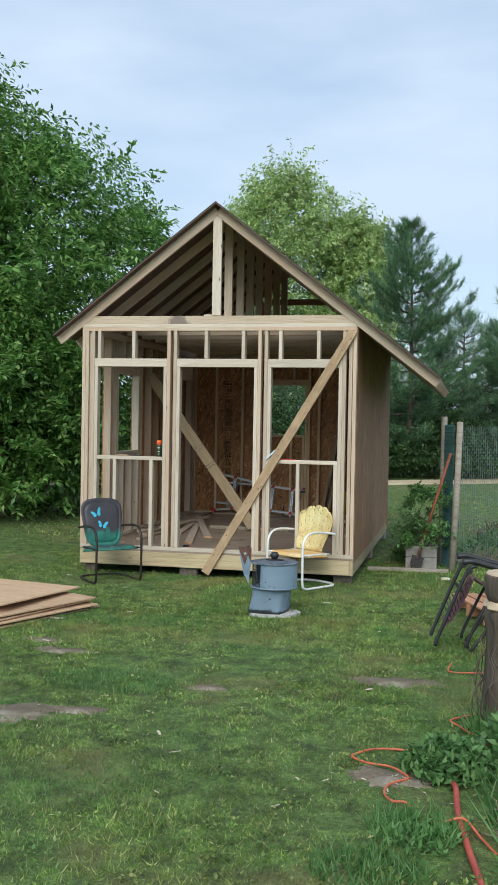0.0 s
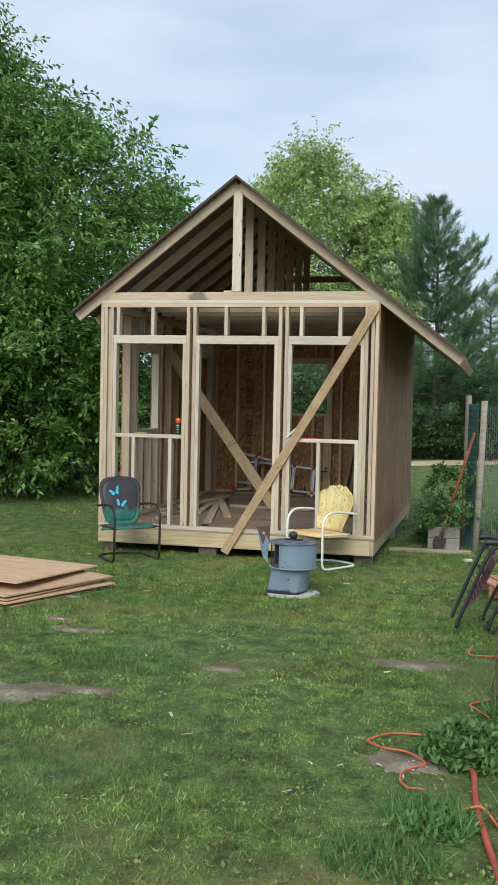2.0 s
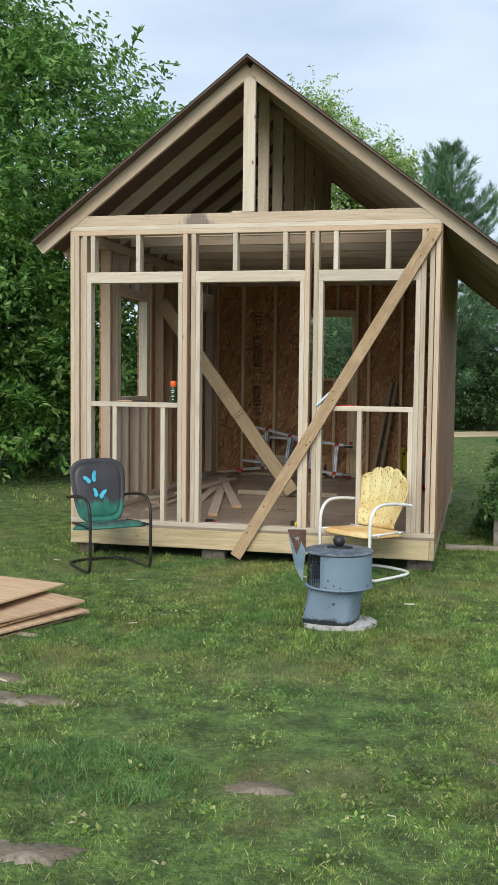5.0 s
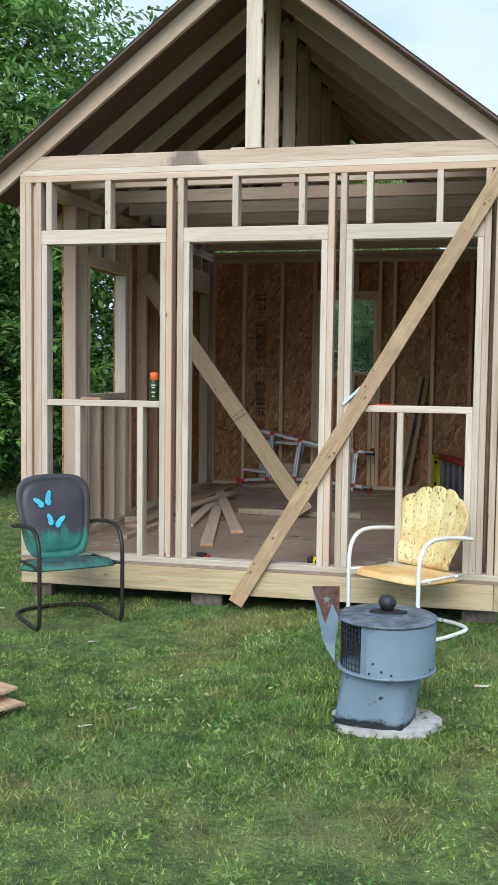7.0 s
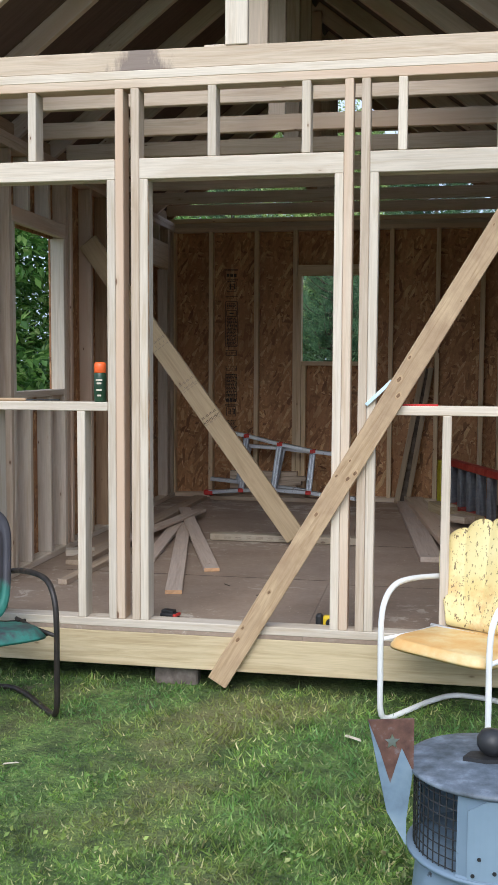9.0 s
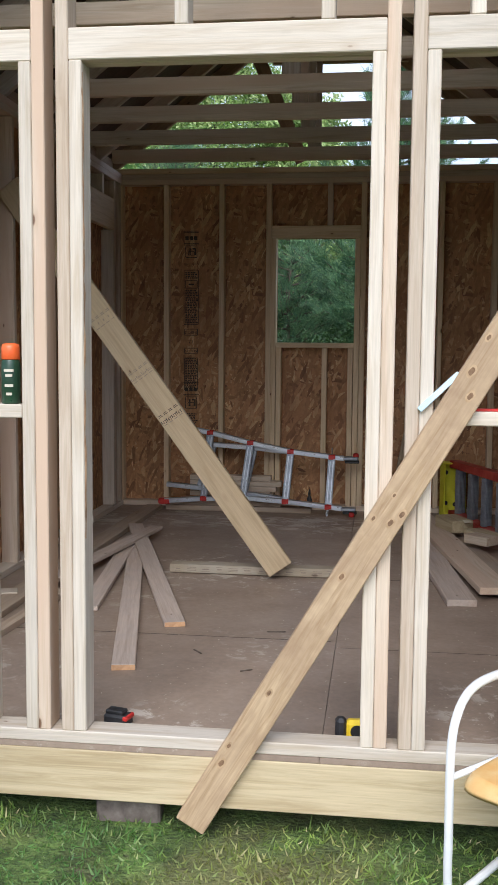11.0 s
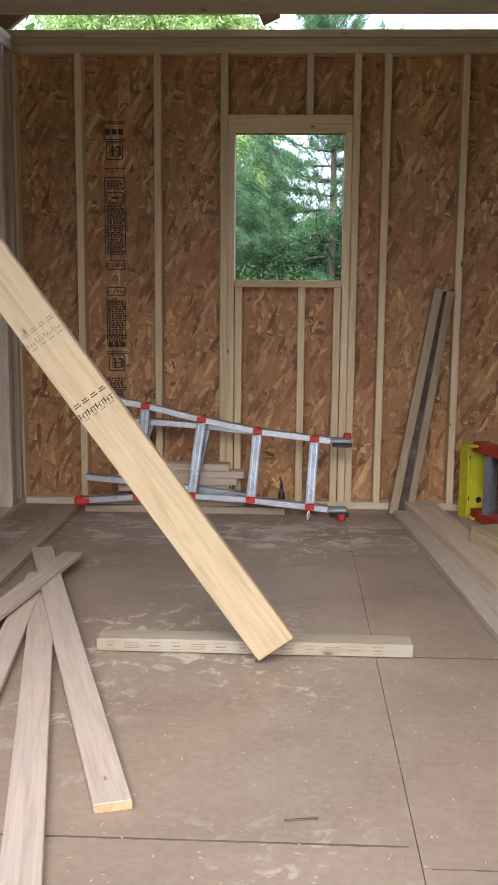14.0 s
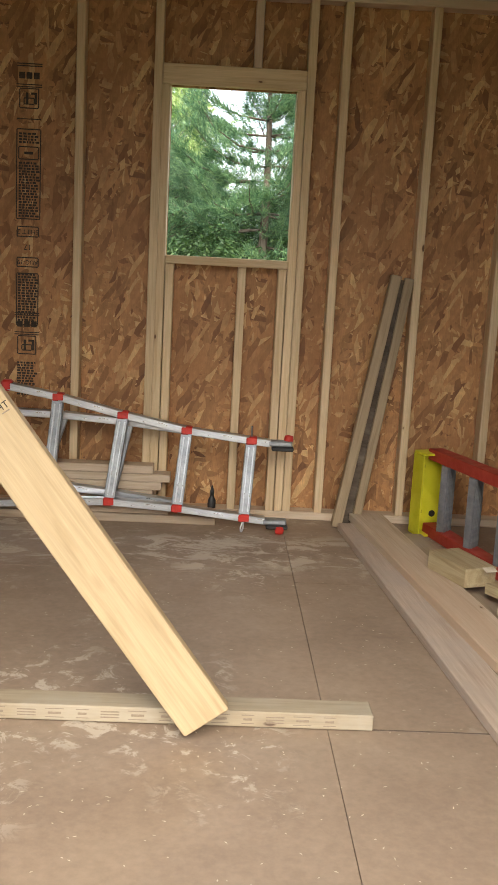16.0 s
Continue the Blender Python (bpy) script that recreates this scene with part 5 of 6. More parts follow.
# ---- blue metal stove made like a coffee pot ----
def pot():
    root = thing("garden_stove", "chipped blue metal stove shaped like a coffee pot", "stove", pose(2.545, -1.77, 0.0, 0, 0, 6))
    out = [(-0.216, -0.10), (-0.19, -0.158), (-0.15, -0.172), (-0.10, -0.196), (-0.03, -0.204), (0.03, -0.192), (0.09, -0.198), (0.12, -0.176), (0.165, -0.165), (0.205, -0.10), (0.238, -0.07), (0.242, 0.01), (0.20, 0.10), (0.05, 0.20), (-0.16, 0.17), (-0.228, 0.03)]
    part("base_slab", slab(out, -0.01, 0.022), CONCRETE, root, "crumbled pale concrete base slab")
    wob = lambda k, z: 1.0
    # the neck spreads from a round top to a square foot
    bm, rows, seg = bmesh.new(), [], 48
    for z, f in ((0.018, 1.0), (0.06, 0.86), (0.12, 0.58), (0.18, 0.25), (0.222, 0.06), (0.245, 0.0)):
        ring = []
        for k in range(seg):
            a = 2 * math.pi * k / seg
            sq = 0.162 / max(abs(math.cos(a)), abs(math.sin(a))) * (1 - 0.10 * abs(math.sin(2 * a)) ** 6)
            r_ = 0.172 * (1 - f) + sq * f
            ring.append(bm.verts.new((r_ * math.cos(a + radians(-14)) - 0.014 - 0.026 * f, r_ * math.sin(a + radians(-10)), z)))
        rows.append(ring)
    for p, q in zip(rows, rows[1:]):
        for k in range(seg):
            bm.faces.new((p[k], p[(k + 1) % seg], q[(k + 1) % seg], q[k]))
    part("neck", bm, BLUEPOT, root, smooth=True)
    # a thin plate wraps the front of the drum, one corner clipped
    bm, low, high, n = bmesh.new(), [], [], 26
    for rr in (0.2035, 0.2065):
        low.append([bm.verts.new((rr * math.cos(radians(246 + 112 * k / n)), rr * math.sin(radians(246 + 112 * k / n)), 0.252)) for k in range(n + 1)])
        high.append([bm.verts.new((rr * math.cos(radians(246 + 112 * k / n)), rr * math.sin(radians(246 + 112 * k / n)), 0.448 - 0.03 * max(0, 1 - k / 3))) for k in range(n + 1)])
    for k in range(n):
        bm.faces.new((low[1][k], low[1][k + 1], high[1][k + 1], high[1][k]))
        bm.faces.new((high[1][k], high[1][k + 1], high[0][k + 1], high[0][k]))
        bm.faces.new((low[0][k], low[0][k + 1], low[1][k + 1], low[1][k]))
    for k in (0, n):
        bm.faces.new((low[0][k], low[1][k], high[1][k], high[0][k]))
    part("front_plate", bm, BLUEPLATE, root, "smooth pale blue plate bolted round the drum")
    # the drum is open at one side, where a wire grille shows
    seg, bm = 40, bmesh.new()
    a0, a1 = radians(238), radians(238 + 272)
    rows = []
    for r, z in ((0.204, 0.236), (0.208, 0.238), (0.208, 0.250), (0.203, 0.254), (0.200, 0.452), (0.192, 0.452), (0.192, 0.240)):
        rows.append([bm.verts.new((r * math.cos(a0 + (a1 - a0) * k / seg), r * math.sin(a0 + (a1 - a0) * k / seg), z)) for k in range(seg + 1)])
    for p, q in zip(rows, rows[1:] + rows[:1]):
        for k in range(seg):
            bm.faces.new((p[k], p[k + 1], q[k + 1], q[k]))
    bm.faces.new([r[0] for r in rows][::-1])
    bm.faces.new([r[-1] for r in rows])
    bmesh.ops.recalc_face_normals(bm, faces=bm.faces)
    drum = part("drum", bm, BLUEPOT, root, smooth=False)
    part("drum_floor", lathe([(0.19, 0.238), (0.19, 0.246)], 28), BLACK, root)
    part("rim_hoop", lathe([(0.200, 0.236), (0.211, 0.238), (0.211, 0.247), (0.200, 0.250)], 36), BLUEPOT, root, smooth=True)
    for k in range(16):
        a = radians(150 + k * 6)
        part("grille_wire", tube([(0.193 * math.cos(a), 0.193 * math.sin(a), 0.236), (0.193 * math.cos(a), 0.193 * math.sin(a), 0.458)], 0.002, 5), BLACK, root)
    for k in range(8):
        z = 0.255 + k * 0.025
        part("grille_wire", tube([(0.193 * math.cos(radians(150 + q * 8)), 0.193 * math.sin(radians(150 + q * 8)), z) for q in range(12)], 0.0017, 5), BLACK, root)
    part("lid", lathe([(0.205, 0.450), (0.213, 0.453), (0.213, 0.461), (0.20, 0.465), (0.06, 0.474), (0.0005, 0.475)], 36), LIDPAINT, root, smooth=True)
    part("knob", lathe([(0.02, 0.472), (0.016, 0.484), (0.028, 0.492), (0.038, 0.510), (0.038, 0.526), (0.027, 0.545), (0.0005, 0.551)], 20), BLACK, root, smooth=True)
    part("knob_foot", slab([(-0.075, -0.02), (-0.02, -0.04), (0.06, -0.03), (0.085, 0.0), (0.03, 0.03), (-0.05, 0.02)], 0.470, 0.484), BLACK, root)
    # the spout: a bent plate with a cut star
    sp = [(-0.055, 0.235), (0.060, 0.235), (0.060, 0.10), (0.045, -0.02), (0.045, -0.09), (-0.005, 0.0)]
    bm = slab(sp, -0.003, 0.003)
    spout = part("spout", bm, BLUEPLAIN, root, "blue and rusty spout plate with a star", m=pose(-0.262, -0.06, 0.352, 90, 0, 10))
    bm = slab([(-0.056, 0.237), (0.061, 0.237), (0.061, 0.10), (0.030, 0.165), (0.002, 0.075), (-0.024, 0.155)], -0.0045, 0.0045)
    part("rust_patch", bm, TERRACOTTA, spout)
    star = []
    for k in range(10):
        r = 0.020 if k % 2 == 0 else 0.009
        star.append((0.005 + r * math.sin(k * math.pi / 5), 0.182 + r * math.cos(k * math.pi / 5)))
    part("star", slab(star, -0.006, 0.006), GALV, spout)
    for ang, z in ((254, 0.305), (264, 0.275), (250, 0.262), (330, 0.264), (275, 0.262)):
        a = radians(ang)
        bm = tube([(0.199 * math.cos(a), 0.199 * math.sin(a), z), (0.209 * math.cos(a), 0.209 * math.sin(a), z)], 0.005, 8)
        part("rivet", bm, BLACK, root)
    return root


pot()


# ---- lumber on the shed floor ----
def loose(name, a, b, wide, thick, mat, label, side=(0, 0, 1), category="board", group=""):
    a, b = Vector(a), Vector(b)
    ob = board(name, a, b, wide, thick, mat, None, side)
    return tagged(ob, label, category, group)


F = FLOOR
flat = lambda a, b: Vector((-(b[1] - a[1]), b[0] - a[0], 0))


def flat_board(a, b, wide, thick, z0, z1, mat, label, group="loose boards on the shed floor"):
    return loose("plank", (a[0], a[1], z0 + thick / 2), (b[0], b[1], z1 + thick / 2), wide, thick, mat, label, side=flat(a, b), group=group)


flat_board((1.067, 0.69), (0.60, 2.80), 0.090, 0.022, F, F + 0.012, DUSTY, "dusty pale plank lying on the floor")
flat_board((1.140, 1.287), (0.46, 3.35), 0.092, 0.022, F, F + 0.045, DUSTY, "dusty pink-edged plank resting on another")
flat_board((0.70, 1.48), (0.52, 3.05), 0.085, 0.022, F, F + 0.022, DUSTY, "dusty plank under others on the floor")
flat_board((0.40, 1.80), (0.62, 3.25), 0.085, 0.022, F + 0.040, F + 0.052, DUSTY, "dusty pinkish plank across the pile")
flat_board((0.30, 1.30), (0.36, 4.35), 0.12, 0.030, F, F, GREYED, "long dusty plank along the wall")
flat_board((0.42, 0.78), (0.50, 1.78), 0.055, 0.030, F, F, GREYED, "short narrow stick on the floor")
flat_board((0.13, 1.60), (0.30, 1.66), 0.09, 0.038, F, F, PINE_PLAIN, "short lumber offcut on the floor")
scrap = loose("stud_offcut", (0.905, 2.335, F + 0.0445 / 2 + 0.004), (1.958, 2.335, F + 0.0445 / 2 + 0.004), 0.089, 0.045, OFFCUT, "dusty lumber offcut with printed grade marks", side=(0, 1, 0), category="lumber")
for k in range(13):
    x0 = -0.48 + k * 0.074
    wd = 0.05 if k % 3 else 0.034
    if k % 3 == 1:
        for zz in (-0.008, 0.0, 0.008):
            part("print_mark", block(wd, 0.001, 0.003, 0), FAINTINK, scrap, m=pose(x0, zz * 0.2, -0.0447))
            scrap.children[-1].matrix_basis = Matrix(((1, 0, 0, x0), (0, 0, 1, zz), (0, 1, 0, -0.0450), (0, 0, 0, 1)))
    else:
        for zz, ww, hh in ((-0.012, wd, 0.002), (0.012, wd, 0.002), (0.0, wd * 0.7, 0.006)):
            part("print_mark", block(ww, 0.001, hh, 0), FAINTINK, scrap, m=Matrix(((1, 0, 0, x0), (0, 0, 1, zz), (0, 1, 0, -0.0450), (0, 0, 0, 1))))

for x, y, a in ((1.0675, 0.686, 102.48), (1.1413, 1.2835, 108.25)):
    end = part("sawn_end", block(0.0016, 0.088, 0.020, 0), SAWNEND, m=pose(x, y, F + 0.0115, 0, 0, a))
    tagged(end, "fresh orange sawn end of a dusty plank", "plank end", "sawn plank ends")

# the brace that props the left wall
prop = loose("diagonal_brace", (0.075, 2.21, 2.288), (1.507, 2.21, 0.329), 0.138, T, PINE_TAN, "pale pine brace from the wall down to the floor", side=(1, 0, 1), category="brace")
for along, word, ink in ((-0.365, "", FAINTINK), (-0.029, "USA", FAINTINK), (0.239, "HT", STAMP)):
    for q in range(4):
        across = -0.048 + 0.032 * q
        if word:
            mark = text_part("print_mark", word, 0.026 if word == "HT" else 0.015, ink, prop)
            mark.matrix_basis = Matrix(((0, -1, 0, along + 0.012), (0, 0, -1, -0.0194), (1, 0, 0, across), (0, 0, 0, 1)))
        for row, long in ((-0.022, 0.024), (-0.030, 0.018), (0.026, 0.021)):
            part("print_mark", block(0.0035, 0.0008, long, 0), FAINTINK if row > 0 else ink, prop, m=pose(along + row, -0.0193, across))
        part("print_mark", block(0.011, 0.0008, 0.004, 0), ink, prop, m=pose(along + 0.004, -0.0193, across - 0.013))

# long planks and leaning studs at the far wall
flat_board((2.165, 4.33), (2.395, 1.82), 0.14, 0.034, F, F, DUSTY, "long pale plank on the floor beside the wall")
flat_board((2.235, 4.40), (2.565, 1.95), 0.16, 0.036, F + 0.031, F + 0.031, PINE, "long pale plank lying on another")
flat_board((2.40, 4.20), (2.70, 1.95), 0.14, 0.030, F, F, GREYED, "long plank under a pale one")
loose("leaning_stud", (2.092, 4.36, F + 0.008), (2.302, 4.44, 1.46), 0.046, 0.06, OLIVE, "dull stud leaning on the back wall", side=(1, 0.0, 0), category="lumber", group="leaning studs")
loose("leaning_stud", (2.185, 4.39, F + 0.008), (2.366, 4.448, 1.45), 0.042, T, OLIVE, "second dull stud leaning beside the first", side=(1, 0.0, 0), category="lumber", group="leaning studs")
# added dark strip: the shade in the gap between both studs, as colour
loose("leaning_stud", (2.140, 4.415, F + 0.008), (2.335, 4.460, 1.44), 0.05, 0.03, BARK, "dark strip painted as the shaded gap between two dull studs", side=(1, 0.0, 0), category="lumber", group="leaning studs")
for i, (a, b, w_, th, z0) in enumerate((((2.43, 3.60), (2.52, 3.36), 0.14, 0.075, F + 0.067), ((2.57, 3.32), (2.72, 3.06), 0.12, 0.04, F + 0.067), ((2.54, 3.10), (2.66, 2.98), 0.11, 0.05, F + 0.067))):
    flat_board(a, b, w_, th, z0, z0, TREATED if i < 2 else PINE, "treated lumber offcut lying on planks", "offcuts on planks")
tag = part("paper_label", block(0.05, 0.03, 0.002, 0), LITTER, m=pose(2.545, 3.335, F + 0.145, 20, 0, 20))
tagged(tag, "small white paper label stapled to an offcut", "label")
# stack under the ladder
for i, (x0, x1, y, z, w_) in enumerate(((0.45, 1.52, 4.36, F, 0.10), (0.50, 1.30, 4.37, F + 0.039, 0.10), (0.62, 1.22, 4.42, F + 0.10, 0.085), (0.62, 1.26, 4.42, F + 0.139, 0.085), (0.62, 1.30, 4.42, F + 0.178, 0.085), (0.62, 1.22, 4.42, F + 0.217, 0.085), (0.70, 1.05, 4.42, F + 0.078, 0.085))):
    hh = 0.038 if i < 6 else 0.021
    loose("stacked_board", (x0, y, z + hh / 2), (x1, y, z + hh / 2), w_, hh, GREYED if i < 3 else PINE, "board in the small stack against the back wall", side=(0, 1, 0), category="lumber", group="stacked boards")


# ---- ladders ----
def jointed_ladder():
    root = thing("articulated_ladder", "aluminium hinged ladder with red fittings lying on its side", "ladder", pose(0, 0, 0))
    top = [(0.560, 4.30, 0.885), (0.786, 4.30, 0.846), (1.081, 4.29, 0.778), (1.373, 4.28, 0.722), (1.669, 4.27, 0.690), (1.755, 4.27, 0.681)]
    low = [(0.455, 4.26, 0.345), (0.745, 4.26, 0.368), (1.030, 4.25, 0.382), (1.341, 4.24, 0.366), (1.649, 4.23, 0.337), (1.745, 4.23, 0.327)]
    top2 = [(0.520, 4.37, 0.758), (0.80, 4.37, 0.752), (1.10, 4.36, 0.735), (1.375, 4.33, 0.712)]
    low2 = [(0.455, 4.34, 0.455), (0.70, 4.34, 0.435), (1.03, 4.33, 0.402), (1.335, 4.30, 0.372)]
    for nodes, n in ((top, "rail"), (low, "rail"), (top2, "rail"), (low2, "rail")):
        for p, q in zip(nodes, nodes[1:]):
            board(n, p, q, 0.034, 0.046, GALV, root, side=(0, 0, 1))
    for p, q in zip(top[1:5], low[1:5]):
        p, q = Vector(p), Vector(q)
        d = (q - p).normalized()
        board("rung", p + d * 0.015, q - d * 0.015, 0.052, 0.030, STEPGREY, root, side=(1, 0, 0))
        board("rung_rib", p + d * 0.03 + Vector((-0.010, -0.0165, 0)), q - d * 0.03 + Vector((-0.010, -0.0165, 0)), 0.008, 0.006, GALV, root, side=(1, 0, 0))
        board("rung_rib", p + d * 0.03 + Vector((0.013, -0.0165, 0)), q - d * 0.03 + Vector((0.013, -0.0165, 0)), 0.008, 0.006, GALV, root, side=(1, 0, 0))
        for c in (p, q):
            part("joint_collar", block(0.054, 0.052, 0.036, 0.006), REDPLASTIC, root, m=Matrix.Translation(c))
    for p, q in zip(top2[1:3], low2[1:3]):
        board("rung", p, q, 0.05, 0.028, STEPGREY, root, side=(1, 0, 0))
    part("joint_collar", block(0.05, 0.05, 0.05, 0.01), REDPLASTIC, root, m=pose(0.555, 4.30, 0.888))
    part("joint_collar", block(0.09, 0.05, 0.045, 0.01), REDPLASTIC, root, m=pose(0.455, 4.26, 0.342))
    for c in ((1.80, 4.27, 0.676), (1.79, 4.23, 0.318)):
        part("lock_hinge", block(0.11, 0.05, 0.026, 0.006), STEPGREY, root, m=pose(*c) @ pose(0, 0, 0.006))
        part("hinge_latch", block(0.10, 0.046, 0.020, 0.005), BLACK, root, m=pose(*c) @ pose(0.012, -0.004, -0.018))
    part("hinge_knob", lathe([(0.0005, -0.02), (0.018, -0.016), (0.022, 0), (0.018, 0.016), (0.0005, 0.02)], 12), REDPLASTIC, root, m=pose(1.838, 4.27, 0.702), smooth=True)
    part("hinge_knob", lathe([(0.0005, -0.02), (0.018, -0.016), (0.022, 0), (0.018, 0.016), (0.0005, 0.02)], 12), REDPLASTIC, root, m=pose(1.815, 4.212, 0.288), smooth=True)
    part("lock_pin", tube([(1.669, 4.27, 0.70), (1.669, 4.27, 0.755)], 0.005, 6), GALV, root)
    part("lock_ring", tube(smooth_path([(1.645, 4.225, 0.318), (1.636, 4.215, 0.29), (1.64, 4.215, 0.272), (1.648, 4.22, 0.29), (1.649, 4.225, 0.318)], 4), 0.004, 6), GALV, root)
    return root


jointed_ladder()


def step_ladder():
    root = thing("step_ladder", "red and grey stepladder with a yellow top lying on its side", "ladder")
    a, b = Vector((2.525, 4.36, 0)), Vector((2.89, 2.95, 0))
    d = (b - a).normalized()
    n = Vector((d.y, -d.x, 0))
    if n.x > 0:
        n = -n
    zt, zb = 0.655, F + 0.028
    for z in (zt, zb):
        board("rail", a + d * 0.03 + Vector((0, 0, z)), b + Vector((0, 0, z + (0.03 if z > 0.5 else 0))), 0.052, 0.075, REDRAIL, root, side=(0, 0, 1))
    for k in range(5):
        p = a + d * (0.17 + 0.255 * k)
        step = board("step", p + Vector((0, 0, zb + 0.026)), p + Vector((0, 0, zt - 0.026 + 0.005 * k)), 0.082, 0.030, STEPGREY, root, side=tuple(d * 0.6 + n * 0.8))
        for q in (-0.032, -0.016, 0.0, 0.016, 0.032):
            part("step_rib", block(0.31, 0.006, 0.006, 0.001), STEPGREY, step, m=pose(0, 0.0175, q))
            part("step_rib", block(0.31, 0.006, 0.006, 0.001), STEPGREY, step, m=pose(0, -0.0175, q))
    cap = part("top_cap", block(0.012, 0.16, 0.395, 0.004), YELLOWCAP, root, m=Matrix.Translation(a + Vector((-0.012, 0, F + 0.20))) @ pose(0, 0, 0, 0, 0, math.degrees(math.atan2(d.y, d.x))))
    for z in (-0.192, 0.192):
        part("cap_edge", block(0.10, 0.16, 0.010, 0.003), YELLOWCAP, cap, m=pose(0.05, 0, z))
    for y in (-0.076, 0.076):
        part("cap_edge", block(0.10, 0.008, 0.37, 0.003), YELLOWCAP, cap, m=pose(0.05, y, 0))
    for y, z in ((-0.04, -0.10), (0.03, -0.11), (-0.04, 0.12)):
        part("cap_hole", tube([(-0.007, y, z), (0.010, y, z)], 0.016, 10), BLACK, cap)
    return root


step_ladder()

# ---- small things in the shed ----
def tape_measure(m):
    root = thing("tape_measure", "yellow and black tape measure on the floor by the sill", "tape measure", m)
    part("shell", block(0.062, 0.040, 0.066, 0.012, (0.012, 0, 0.033)), YELLOWTAPE, root)
    part("grip", block(0.034, 0.043, 0.072, 0.010, (-0.032, 0, 0.036)), BLACK, root)
    part("badge", lathe([(0.020, 0.0), (0.020, 0.002)], 18), BLACK, root, m=pose(0.016, -0.0205, 0.034, 90))
    part("tape_tongue", block(0.02, 0.02, 0.002, 0, (-0.056, 0, 0.008)), GALV, root)


tape_measure(pose(1.925, 0.150, F, 0, 0, 6))
bat = thing("battery_pack", "black power tool battery with red trim on the floor", "battery", pose(1.185, 0.17, F, 0, 0, -14) @ Matrix.Scale(0.72, 4))
part("body", block(0.115, 0.075, 0.052, 0.010, (0, 0, 0.026)), BLACK, bat)
part("rail", block(0.085, 0.055, 0.018, 0.004, (-0.008, 0, 0.060)), BLACK, bat)
part("latch", block(0.022, 0.077, 0.020, 0.004, (0.050, 0, 0.040)), REDPLASTIC, bat)
can = thing("spray_can", "green spray can with an orange cap on the window sill", "spray can", pose(0.893, 0.045, 1.297))
part("tin", lathe([(0.026, 0), (0.0285, 0.004), (0.0285, 0.122), (0.024, 0.134), (0.022, 0.138)], 20), CANGREEN, can, smooth=True)
part("cap", lathe([(0.026, 0.132), (0.0275, 0.134), (0.0275, 0.168), (0.024, 0.178), (0.012, 0.181), (0.0005, 0.181)], 20), ORANGECAP, can, smooth=True)
for z, w_ in ((0.10, 0.030), (0.085, 0.022), (0.055, 0.026), (0.03, 0.018)):
    part("print_bar", block(w_, 0.002, 0.008, 0), LITTER, can, m=pose(0.004, -0.0288, z))
knife = thing("utility_knife", "small brown and black tool on the window sill", "hand tool", pose(0.47, 0.04, 1.297, 0, 0, 8))
part("handle", block(0.13, 0.026, 0.014, 0.006, (0, 0, 0.007)), BRACE, knife)
part("blade", block(0.16, 0.016, 0.006, 0.001, (0.14, 0, 0.006)), BLACK, knife)
strip = part("shim_strip", block(0.150, 0.030, 0.016, 0.002), PALEBLUE, m=pose(2.155, -0.004, 1.352, 0, -44, 0))
tagged(strip, "pale blue plastic strip tucked behind the brace", "plastic strip")
pencil = part("carpenter_pencil", block(0.16, 0.014, 0.008, 0.002), REDPLASTIC, m=pose(2.325, 0.03, 1.301, 0, 0, 3))
tagged(pencil, "red carpenter pencil lying on the window sill", "pencil")
bottle = thing("glue_bottle", "small red and black bottle on the floor by the wall", "bottle", pose(1.50, 4.44, F) @ Matrix.Scale(0.8, 4))
part("body", lathe([(0.02, 0), (0.024, 0.004), (0.024, 0.11), (0.012, 0.135), (0.010, 0.145)], 16), BLACK, bottle, smooth=True)
part("cap", lathe([(0.012, 0.143), (0.012, 0.165), (0.004, 0.20), (0.0005, 0.20)], 12), BLACK, bottle, smooth=True)

# grade printing down one strand board sheet; the letters stand on their heads
stamp = tagged(new("grade_stamp"), "black printed grade stamp running down the strand board", "print", kind="structure")
stamp.matrix_basis = pose(0.590, D - 0.0012, 0)


def ink_bar(x, z, w_, h_):
    part("ink_bar", block(w_, 0.0012, h_, 0), STAMP, stamp, m=pose(x, 0, z))


def ink_text(body, z, size):
    text_part("ink_text", body, size, STAMP, stamp).matrix_basis = pose(0, -0.0005, z, 90, 180, 0)


def ink_frame(z, w_, h_):
    for s in (-1, 1):
        ink_bar(0, z + s * h_ / 2, w_, 0.005)
        ink_bar(s * w_ / 2, z, 0.005, h_ - 0.005)


def stamp_block(z):
    for dz in (0.085, 0.075, -0.005, -0.015):
        ink_bar(0, z + dz + 0.03, 0.116, 0.0045)
    for k in range(3):
        ink_bar(-0.033 + k * 0.033, z + 0.064, 0.026, 0.028)
    ink_frame(z - 0.035, 0.085, 0.085)
    ink_bar(0.030, z - 0.035, 0.011, 0.050)
    ink_bar(0.017, z - 0.014, 0.018, 0.010)
    ink_bar(-0.009, z - 0.035, 0.011, 0.050)
    ink_frame(z - 0.047, 0.046, 0.026)


rs = random.Random(5)


def ink_lines(z0, z1, step=0.0125):
    z = z0
    while z > z1:
        x = -0.044
        while x < 0.036:
            w_ = rs.uniform(0.006, 0.018)
            ink_bar(x + w_ / 2, z, w_, 0.0092)
            x += w_ + 0.005
        z -= step


